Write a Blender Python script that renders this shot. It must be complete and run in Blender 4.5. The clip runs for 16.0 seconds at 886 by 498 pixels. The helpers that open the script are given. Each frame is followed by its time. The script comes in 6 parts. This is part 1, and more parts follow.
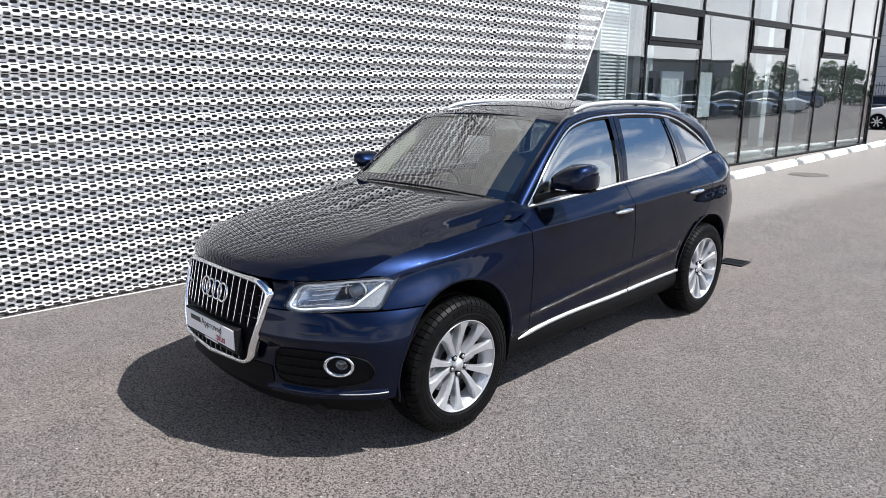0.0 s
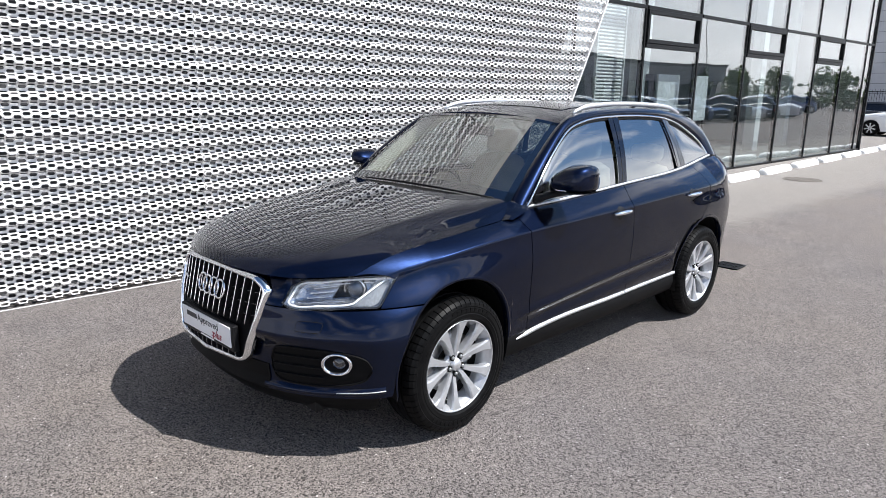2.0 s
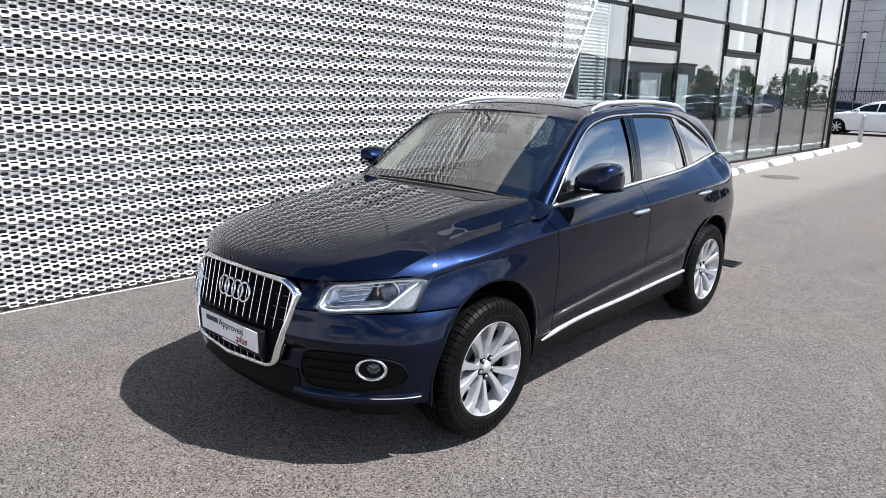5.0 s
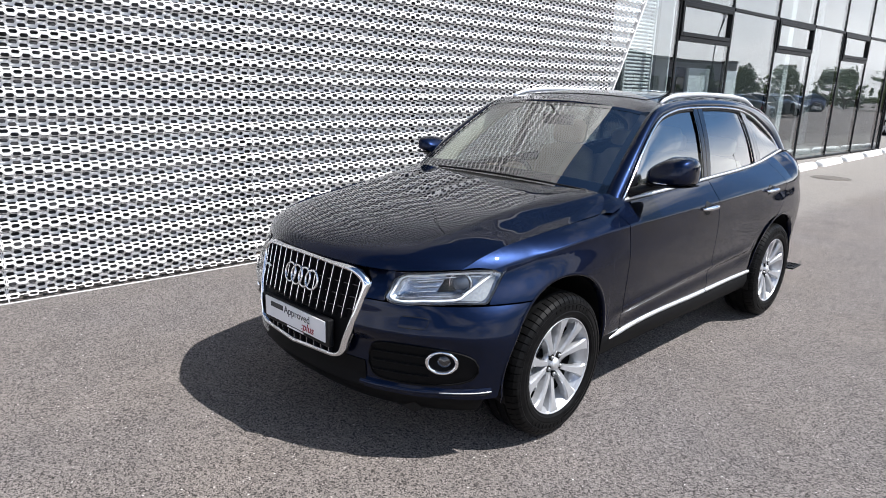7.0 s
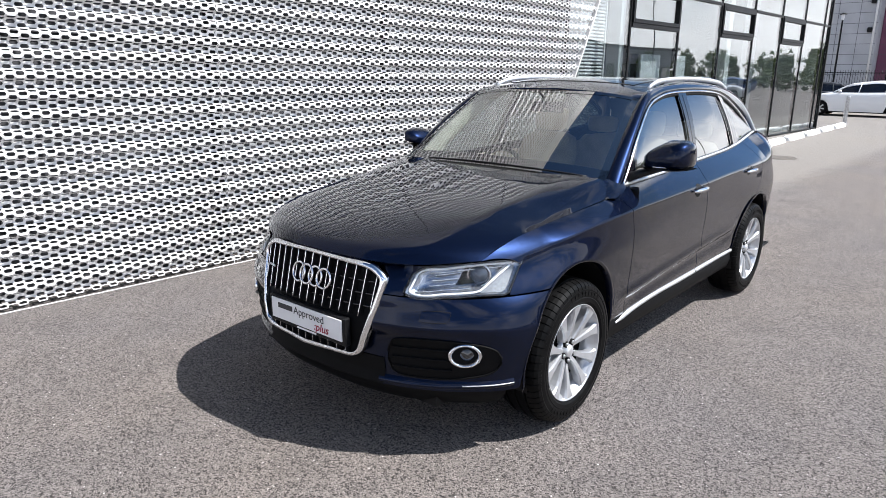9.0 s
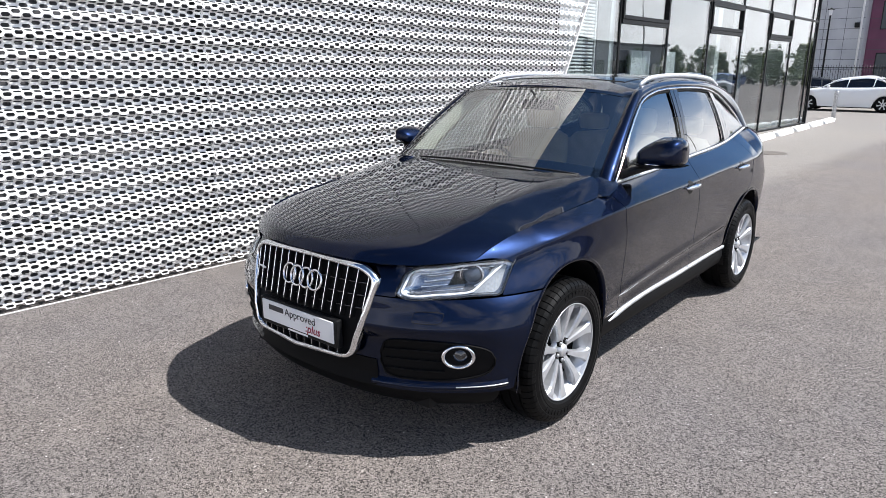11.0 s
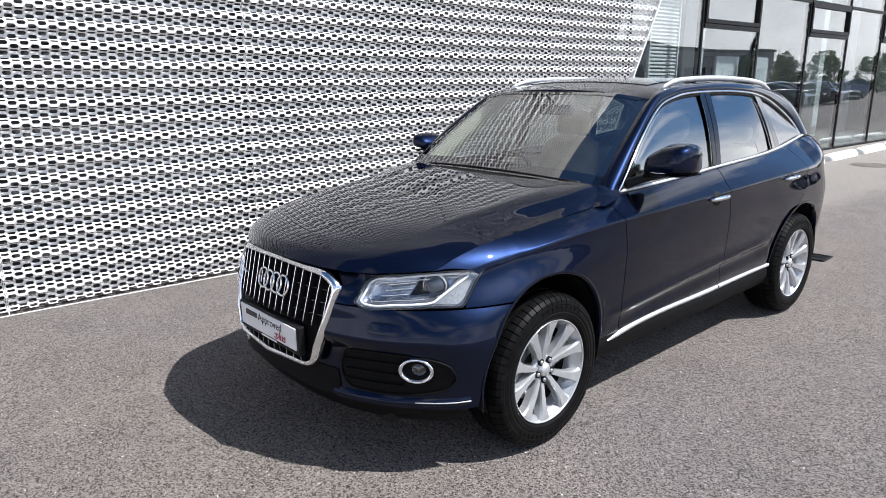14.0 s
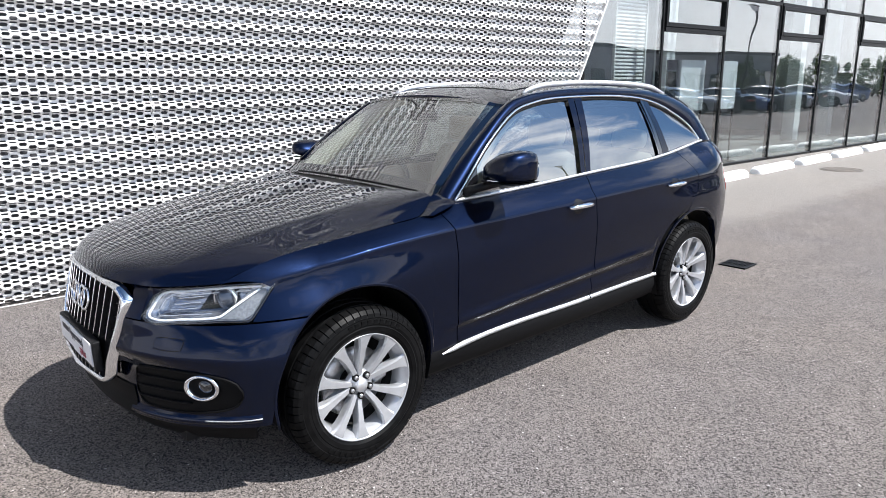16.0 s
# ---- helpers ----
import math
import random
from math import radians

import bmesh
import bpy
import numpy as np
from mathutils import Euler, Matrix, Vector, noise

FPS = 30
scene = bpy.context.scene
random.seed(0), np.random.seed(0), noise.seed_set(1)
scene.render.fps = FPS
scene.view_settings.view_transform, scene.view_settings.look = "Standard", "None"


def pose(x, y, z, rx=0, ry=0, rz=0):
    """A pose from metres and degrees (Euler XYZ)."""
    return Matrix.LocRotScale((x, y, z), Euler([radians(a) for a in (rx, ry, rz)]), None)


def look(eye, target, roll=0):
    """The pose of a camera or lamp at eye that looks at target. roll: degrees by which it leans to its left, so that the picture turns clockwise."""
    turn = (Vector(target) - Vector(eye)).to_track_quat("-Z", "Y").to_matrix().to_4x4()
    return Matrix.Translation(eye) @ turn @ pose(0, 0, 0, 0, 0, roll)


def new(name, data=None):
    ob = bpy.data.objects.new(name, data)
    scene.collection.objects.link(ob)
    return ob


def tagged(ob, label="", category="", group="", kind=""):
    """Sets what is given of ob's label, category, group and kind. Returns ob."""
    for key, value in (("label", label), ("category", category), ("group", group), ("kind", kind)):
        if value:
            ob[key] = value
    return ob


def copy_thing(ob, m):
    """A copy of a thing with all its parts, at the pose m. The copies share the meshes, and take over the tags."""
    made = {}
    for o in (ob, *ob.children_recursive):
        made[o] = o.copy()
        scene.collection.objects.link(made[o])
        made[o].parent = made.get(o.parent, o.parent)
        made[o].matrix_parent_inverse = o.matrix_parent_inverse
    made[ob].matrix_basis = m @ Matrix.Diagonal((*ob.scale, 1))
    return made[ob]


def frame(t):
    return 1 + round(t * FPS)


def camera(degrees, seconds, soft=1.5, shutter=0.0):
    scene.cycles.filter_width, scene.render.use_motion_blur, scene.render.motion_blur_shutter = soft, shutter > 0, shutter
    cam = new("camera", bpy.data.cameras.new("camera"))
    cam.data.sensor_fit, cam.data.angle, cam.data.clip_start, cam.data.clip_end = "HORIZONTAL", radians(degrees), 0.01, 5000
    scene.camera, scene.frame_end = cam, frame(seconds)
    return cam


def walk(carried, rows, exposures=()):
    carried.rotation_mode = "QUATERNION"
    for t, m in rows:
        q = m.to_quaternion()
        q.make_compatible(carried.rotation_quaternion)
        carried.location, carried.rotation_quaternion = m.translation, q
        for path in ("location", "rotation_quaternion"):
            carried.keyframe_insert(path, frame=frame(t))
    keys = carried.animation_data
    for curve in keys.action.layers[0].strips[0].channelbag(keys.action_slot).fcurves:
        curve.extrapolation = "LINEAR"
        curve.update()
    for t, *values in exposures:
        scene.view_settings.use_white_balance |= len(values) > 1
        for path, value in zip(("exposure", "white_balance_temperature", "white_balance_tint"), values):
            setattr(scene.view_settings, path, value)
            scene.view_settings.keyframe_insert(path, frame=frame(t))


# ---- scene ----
cam = camera(67.0, 16.0, 0.6)
PATH = [
    (0, (3.277, -2.271, 1.79), (1.83, -0.971, 1.325), -0.1),
    (0.5, (3.266, -2.288, 1.787), (1.825, -0.98, 1.326), 0.7),
    (1, (3.27, -2.285, 1.79), (1.83, -0.976, 1.331), 0.3),
    (1.5, (3.265, -2.278, 1.793), (1.827, -0.967, 1.332), 0.6),
    (2, (3.242, -2.283, 1.781), (1.809, -0.968, 1.316), 0.8),
    (2.5, (3.224, -2.292, 1.776), (1.797, -0.977, 1.289), 0.4),
    (3, (3.201, -2.311, 1.773), (1.786, -0.993, 1.261), 0.3),
    (3.2, (3.192, -2.313, 1.774), (1.785, -0.989, 1.256), 0.4),
    (5.3, (2.916, -2.494, 1.776), (1.547, -1.114, 1.309), 1.2),
    (5.5, (2.88, -2.523, 1.763), (1.472, -1.187, 1.282), 0.6),
    (6, (2.835, -2.555, 1.748), (1.369, -1.282, 1.269), 0.7),
    (6.5, (2.813, -2.527, 1.739), (1.301, -1.306, 1.269), 1.8),
    (7, (2.771, -2.543, 1.734), (1.346, -1.228, 1.244), 2.0),
    (7.5, (2.632, -2.662, 1.733), (1.274, -1.282, 1.231), -0.9),
    (8, (2.556, -2.71, 1.722), (1.23, -1.302, 1.211), -0.7),
    (8.5, (2.527, -2.713, 1.714), (1.21, -1.297, 1.201), -0.2),
    (9, (2.533, -2.73, 1.718), (1.217, -1.312, 1.209), 0.6),
    (11.5, (2.506, -2.703, 1.723), (1.213, -1.27, 1.198), 0.1),
    (12, (2.499, -2.7, 1.724), (1.191, -1.291, 1.17), -0.5),
    (12.5, (2.487, -2.685, 1.704), (1.149, -1.306, 1.148), -0.8),
    (13, (2.556, -2.557, 1.708), (1.187, -1.178, 1.235), -2.0),
    (13.5, (2.748, -2.369, 1.707), (1.211, -1.169, 1.262), 0.0),
    (14, (2.814, -2.211, 1.682), (1.315, -0.979, 1.196), -0.3),
    (14.5, (2.824, -1.973, 1.675), (1.403, -0.641, 1.223), 0.3),
    (15, (2.972, -1.79, 1.673), (1.512, -0.496, 1.234), -1.6),
    (15.5, (3.197, -1.622, 1.691), (1.658, -0.426, 1.242), -2.6),
    (16, (3.289, -1.457, 1.677), (1.772, -0.241, 1.206), -0.6),
]
EXPOSURES = ((0.0, 0.79), (2.0, 0.83), (3.0, 0.90), (5.5, 0.80), (6.5, 0.71), (7.0, 0.81), (8.0, 0.90), (9.0, 0.89), (11.5, 0.88), (12.0, 0.94), (12.5, 0.94), (13.0, 0.80), (13.5, 0.66), (14.0, 0.80), (14.5, 0.98), (15.0, 0.83), (15.5, 0.80), (16.0, 0.97))
walk(cam, [(t, look(eye, target, roll)) for t, eye, target, roll in PATH], EXPOSURES)


# ---- daylight: broken cloud, high sun from beyond the parking rows ----
SUN_FROM = Vector((0.578, 0.384, 1.0)).normalized()
world = bpy.data.worlds.new("sky_world")
scene.world = world
world.use_nodes = True
wt = world.node_tree
sky = wt.nodes.new("ShaderNodeTexSky")
sky.sky_type, sky.sun_disc = "NISHITA", False
sky.air_density, sky.dust_density, sky.ozone_density = 1.0, 2.8, 3.0
sky.sun_elevation = math.asin(SUN_FROM.z)
sky.sun_rotation = math.atan2(SUN_FROM.x, SUN_FROM.y)
way = wt.nodes.new("ShaderNodeTexCoord")
stretch = wt.nodes.new("ShaderNodeMapping")
stretch.inputs["Scale"].default_value = (1.0, 1.0, 2.2)
stretch.inputs["Location"].default_value = (0.7, 0.35, 0.2)
puffs = wt.nodes.new("ShaderNodeTexNoise")
puffs.inputs["Scale"].default_value, puffs.inputs["Detail"].default_value, puffs.inputs["Roughness"].default_value = 2.6, 8.0, 0.58
cover = wt.nodes.new("ShaderNodeValToRGB")
cover.color_ramp.elements[0].position, cover.color_ramp.elements[1].position = 0.49, 0.68
cloud = wt.nodes.new("ShaderNodeMix")
cloud.data_type = "RGBA"
cloud.inputs[7].default_value = (32.0, 32.3, 33.0, 1)
wt.links.new(way.outputs["Generated"], stretch.inputs[0])
wt.links.new(stretch.outputs[0], puffs.inputs["Vector"])
low = wt.nodes.new("ShaderNodeSeparateXYZ")
thicker = wt.nodes.new("ShaderNodeMapRange")
thicker.inputs["From Min"].default_value, thicker.inputs["From Max"].default_value = 0.50, 0.90
thicker.inputs["To Min"].default_value, thicker.inputs["To Max"].default_value = 0.0, -0.12
gather = wt.nodes.new("ShaderNodeMath")
gather.operation = "ADD"
wt.links.new(way.outputs["Generated"], low.inputs[0])
wt.links.new(low.outputs["Z"], thicker.inputs[0])
wt.links.new(puffs.outputs["Fac"], gather.inputs[0])
wt.links.new(thicker.outputs[0], gather.inputs[1])
haze = wt.nodes.new("ShaderNodeMapRange")
haze.inputs["From Min"].default_value, haze.inputs["From Max"].default_value = 0.05, 0.30
haze.inputs["To Min"].default_value, haze.inputs["To Max"].default_value = 0.05, 0.0
bank = wt.nodes.new("ShaderNodeMath")
bank.operation = "ADD"
wt.links.new(low.outputs["Z"], haze.inputs[0])
wt.links.new(gather.outputs[0], bank.inputs[0])
wt.links.new(haze.outputs[0], bank.inputs[1])
wt.links.new(bank.outputs[0], cover.inputs[0])
wt.links.new(cover.outputs[0], cloud.inputs[0])
tint = wt.nodes.new("ShaderNodeMix")
tint.data_type, tint.blend_type = "RGBA", "MULTIPLY"
tint.inputs[0].default_value, tint.inputs[7].default_value = 1.0, (1.02, 1.55, 2.10, 1)
wt.links.new(sky.outputs[0], tint.inputs[6])
wt.links.new(tint.outputs[2], cloud.inputs[6])
low_haze = wt.nodes.new("ShaderNodeMapRange")
low_haze.inputs["From Min"].default_value, low_haze.inputs["From Max"].default_value = 0.10, 0.27
low_haze.inputs["To Min"].default_value, low_haze.inputs["To Max"].default_value = 0.72, 0.0
veil = wt.nodes.new("ShaderNodeMix")
veil.data_type = "RGBA"
veil.inputs[7].default_value = (26.0, 26.2, 27.6, 1)
wt.links.new(low.outputs["Z"], low_haze.inputs[0])
wt.links.new(low_haze.outputs[0], veil.inputs[0])
wt.links.new(cloud.outputs[2], veil.inputs[6])
deeper = wt.nodes.new("ShaderNodeMapRange")
deeper.inputs["From Min"].default_value, deeper.inputs["From Max"].default_value = 0.60, 0.86
deeper.inputs["To Min"].default_value, deeper.inputs["To Max"].default_value = 1.0, 0.52
overhead = wt.nodes.new("ShaderNodeVectorMath")
overhead.operation = "SCALE"
wt.links.new(low.outputs["Z"], deeper.inputs[0])
wt.links.new(veil.outputs[2], overhead.inputs[0])
wt.links.new(deeper.outputs[0], overhead.inputs["Scale"])
wt.links.new(overhead.outputs[0], wt.nodes["Background"].inputs[0])
wt.nodes["Background"].inputs[1].default_value = 0.038
sun = new("sun", bpy.data.lights.new("sun", "SUN"))
sun.data.energy, sun.data.angle, sun.data.color = 5.0, radians(0.53), (1, 0.98, 0.965)
sun.matrix_world = look(SUN_FROM * 30, (0, 0, 0))


# ---- materials ----
def material(name, colour, rough=0.5, metal=0.0, coat=0.0, spec=0.5):
    m = bpy.data.materials.new(name)
    m.use_nodes = True
    b = m.node_tree.nodes["Principled BSDF"]
    b.inputs["Base Color"].default_value = (*colour, 1)
    b.inputs["Roughness"].default_value = rough
    b.inputs["Metallic"].default_value = metal
    b.inputs["Coat Weight"].default_value = coat
    b.inputs["Coat Roughness"].default_value = 0.015
    b.inputs["Specular IOR Level"].default_value = spec
    return m


def varied(m, a, b, scale, detail=4.0, low=0.35, high=0.65, bump=0.0, bump_scale=0.0, rough=None):
    """Mottles the base colour between a and b by object-space noise, with optional relief and roughness variation."""
    t = m.node_tree
    p = t.nodes["Principled BSDF"]
    where = t.nodes.new("ShaderNodeTexCoord")
    n = t.nodes.new("ShaderNodeTexNoise")
    n.inputs["Scale"].default_value, n.inputs["Detail"].default_value = scale, detail
    ramp = t.nodes.new("ShaderNodeValToRGB")
    ramp.color_ramp.elements[0].position, ramp.color_ramp.elements[0].color = low, (*a, 1)
    ramp.color_ramp.elements[1].position, ramp.color_ramp.elements[1].color = high, (*b, 1)
    t.links.new(where.outputs["Object"], n.inputs["Vector"])
    t.links.new(n.outputs["Fac"], ramp.inputs[0])
    t.links.new(ramp.outputs[0], p.inputs["Base Color"])
    if rough:
        span = t.nodes.new("ShaderNodeMapRange")
        span.inputs["To Min"].default_value, span.inputs["To Max"].default_value = rough
        t.links.new(n.outputs["Fac"], span.inputs[0])
        t.links.new(span.outputs[0], p.inputs["Roughness"])
    if bump:
        g = t.nodes.new("ShaderNodeTexNoise")
        g.inputs["Scale"].default_value, g.inputs["Detail"].default_value = bump_scale, 3.0
        r = t.nodes.new("ShaderNodeBump")
        r.inputs["Strength"].default_value, r.inputs["Distance"].default_value = bump, 0.01
        t.links.new(where.outputs["Object"], g.inputs["Vector"])
        t.links.new(g.outputs["Fac"], r.inputs["Height"])
        t.links.new(r.outputs[0], p.inputs["Normal"])
    return m


def pane_material(name, tint, least, wavy=0.0):
    """A thin pane: tinted see-through with a mirror gloss, least of it straight on and more at grazing angles; wavy: the depth of its ripples."""
    m = bpy.data.materials.new(name)
    m.use_nodes = True
    t = m.node_tree
    t.nodes.remove(t.nodes["Principled BSDF"])
    clear, gloss, mix, slope = (t.nodes.new(k) for k in ("ShaderNodeBsdfTransparent", "ShaderNodeBsdfGlossy", "ShaderNodeMixShader", "ShaderNodeLayerWeight"))
    clear.inputs[0].default_value = (*tint, 1)
    gloss.inputs["Roughness"].default_value = 0.0
    slope.inputs["Blend"].default_value = 0.5
    steep = t.nodes.new("ShaderNodeMath")
    steep.operation = "POWER"
    steep.inputs[1].default_value = 5.0
    lift = t.nodes.new("ShaderNodeMath")
    lift.operation, lift.use_clamp = "MULTIPLY_ADD", True
    lift.inputs[1].default_value, lift.inputs[2].default_value = 1 - least, least
    t.links.new(slope.outputs["Facing"], steep.inputs[0])
    t.links.new(steep.outputs[0], lift.inputs[0])
    t.links.new(lift.outputs[0], mix.inputs[0])
    t.links.new(clear.outputs[0], mix.inputs[1])
    t.links.new(gloss.outputs[0], mix.inputs[2])
    t.links.new(mix.outputs[0], t.nodes["Material Output"].inputs[0])
    if wavy:
        where, ripple, relief = (t.nodes.new(k) for k in ("ShaderNodeTexCoord", "ShaderNodeTexNoise", "ShaderNodeBump"))
        ripple.inputs["Scale"].default_value, ripple.inputs["Detail"].default_value = 0.9, 0.0
        relief.inputs["Strength"].default_value, relief.inputs["Distance"].default_value = 1.0, wavy
        t.links.new(where.outputs["Object"], ripple.inputs["Vector"])
        t.links.new(ripple.outputs["Fac"], relief.inputs["Height"])
        t.links.new(relief.outputs[0], gloss.inputs["Normal"])
    return m


def asphalt_material():
    m = material("asphalt", (0.1, 0.1, 0.1), 0.9, spec=0.25)
    t = m.node_tree
    p = t.nodes["Principled BSDF"]
    where = t.nodes.new("ShaderNodeTexCoord")

    def noise_node(scale, detail, roughness=0.5):
        n = t.nodes.new("ShaderNodeTexNoise")
        n.inputs["Scale"].default_value, n.inputs["Detail"].default_value, n.inputs["Roughness"].default_value = scale, detail, roughness
        t.links.new(where.outputs["Object"], n.inputs["Vector"])
        return n

    stones = t.nodes.new("ShaderNodeTexVoronoi")
    stones.inputs["Scale"].default_value = 150.0
    t.links.new(where.outputs["Object"], stones.inputs["Vector"])
    tone = t.nodes.new("ShaderNodeValToRGB")
    e = tone.color_ramp.elements
    e[0].position, e[0].color = 0.0, (0.030, 0.028, 0.027, 1)
    e[1].position, e[1].color = 1.0, (0.70, 0.69, 0.68, 1)
    for at, shade in ((0.17, (0.055, 0.051, 0.049, 1)), (0.34, (0.138, 0.128, 0.121, 1)), (0.60, (0.192, 0.177, 0.168, 1)), (0.90, (0.230, 0.212, 0.201, 1)), (0.9965, (0.240, 0.221, 0.210, 1)), (0.9978, (0.55, 0.54, 0.53, 1))):
        e.new(at).color = shade
    split = t.nodes.new("ShaderNodeSeparateColor")
    t.links.new(stones.outputs["Color"], split.inputs[0])
    t.links.new(split.outputs[0], tone.inputs[0])
    # shade of open pits between the stones put into the colour; a few pale chips
    pits = t.nodes.new("ShaderNodeTexVoronoi")
    pits.feature = "DISTANCE_TO_EDGE"
    pits.inputs["Scale"].default_value = 92.0
    warp = noise_node(60.0, 3.0, 0.6)
    bent = t.nodes.new("ShaderNodeMix")
    bent.data_type, bent.blend_type = "RGBA", "LINEAR_LIGHT"
    bent.inputs[0].default_value = 0.02
    t.links.new(where.outputs["Object"], bent.inputs[6])
    t.links.new(warp.outputs["Color"], bent.inputs[7])
    t.links.new(bent.outputs[2], pits.inputs["Vector"])
    pit_shade = t.nodes.new("ShaderNodeMapRange")
    pit_shade.inputs["From Min"].default_value, pit_shade.inputs["From Max"].default_value = 0.01, 0.17
    pit_shade.inputs["To Min"].default_value, pit_shade.inputs["To Max"].default_value = 0.50, 1.12
    t.links.new(pits.outputs["Distance"], pit_shade.inputs[0])
    patches = noise_node(40.0, 3.0, 0.65)
    clump = t.nodes.new("ShaderNodeMapRange")
    clump.inputs["From Min"].default_value, clump.inputs["From Max"].default_value = 0.32, 0.68
    clump.inputs["To Min"].default_value, clump.inputs["To Max"].default_value = 0.93, 1.08
    t.links.new(patches.outputs["Fac"], clump.inputs[0])
    rough_tone = t.nodes.new("ShaderNodeMath")
    rough_tone.operation = "MULTIPLY"
    t.links.new(pit_shade.outputs[0], rough_tone.inputs[0])
    t.links.new(clump.outputs[0], rough_tone.inputs[1])
    wide, worn = noise_node(0.35, 5.0, 0.6), noise_node(2.6, 4.0, 0.6)
    stain = t.nodes.new("ShaderNodeValToRGB")
    stain.color_ramp.elements[0].position, stain.color_ramp.elements[0].color = 0.32, (0.86, 0.85, 0.88, 1)
    stain.color_ramp.elements[1].position, stain.color_ramp.elements[1].color = 0.68, (1.0, 0.945, 0.90, 1)
    wear = t.nodes.new("ShaderNodeMapRange")
    wear.inputs["From Min"].default_value, wear.inputs["From Max"].default_value = 0.3, 0.7
    wear.inputs["To Min"].default_value, wear.inputs["To Max"].default_value = 1.10, 1.32
    t.links.new(wide.outputs["Fac"], stain.inputs[0])
    t.links.new(worn.outputs["Fac"], wear.inputs[0])
    both = t.nodes.new("ShaderNodeVectorMath")
    both.operation = "SCALE"
    t.links.new(stain.outputs[0], both.inputs[0])
    grain = t.nodes.new("ShaderNodeMath")
    grain.operation = "MULTIPLY"
    t.links.new(wear.outputs[0], grain.inputs[0])
    t.links.new(rough_tone.outputs[0], grain.inputs[1])
    t.links.new(grain.outputs[0], both.inputs["Scale"])
    out = t.nodes.new("ShaderNodeMix")
    out.data_type, out.blend_type = "RGBA", "MULTIPLY"
    out.inputs[0].default_value = 1.0
    t.links.new(tone.outputs[0], out.inputs[6])
    t.links.new(both.outputs[0], out.inputs[7])
    # the bleached, dusty lane along the glass front
    lane = t.nodes.new("ShaderNodeSeparateXYZ")
    t.links.new(where.outputs["Object"], lane.inputs[0])
    shift = t.nodes.new("ShaderNodeMath")
    shift.operation = "MULTIPLY_ADD"
    shift.inputs[1].default_value, shift.inputs[2].default_value = 0.9, -0.45
    t.links.new(worn.outputs["Fac"], shift.inputs[0])
    edge = t.nodes.new("ShaderNodeMath")
    edge.operation = "ADD"
    t.links.new(lane.outputs["X"], edge.inputs[0])
    t.links.new(shift.outputs[0], edge.inputs[1])
    pale = t.nodes.new("ShaderNodeMapRange")
    pale.inputs["From Min"].default_value, pale.inputs["From Max"].default_value = -0.6, -1.0
    pale.inputs["To Min"].default_value, pale.inputs["To Max"].default_value = 0.0, 0.55
    t.links.new(edge.outputs[0], pale.inputs[0])
    far = t.nodes.new("ShaderNodeMapRange")
    far.inputs["From Min"].default_value, far.inputs["From Max"].default_value = 5.2, 7.0
    t.links.new(lane.outputs["Y"], far.inputs[0])
    amount = t.nodes.new("ShaderNodeMath")
    amount.operation = "MULTIPLY"
    t.links.new(pale.outputs[0], amount.inputs[0])
    t.links.new(far.outputs[0], amount.inputs[1])
    dusty = t.nodes.new("ShaderNodeMix")
    dusty.data_type = "RGBA"
    dusty.inputs[7].default_value = (0.25, 0.235, 0.215, 1)
    t.links.new(amount.outputs[0], dusty.inputs[0])
    t.links.new(out.outputs[2], dusty.inputs[6])
    t.links.new(dusty.outputs[2], p.inputs["Base Color"])
    fine = noise_node(130.0, 3.0)
    relief = t.nodes.new("ShaderNodeMix")
    t.links.new(fine.outputs["Fac"], relief.inputs[2])
    t.links.new(pits.outputs["Distance"], relief.inputs[3])
    relief.inputs[0].default_value = 0.5
    bump = t.nodes.new("ShaderNodeBump")
    bump.inputs["Strength"].default_value, bump.inputs["Distance"].default_value = 1.0, 0.013
    t.links.new(relief.outputs[0], bump.inputs["Height"])
    t.links.new(bump.outputs[0], p.inputs["Normal"])
    return m


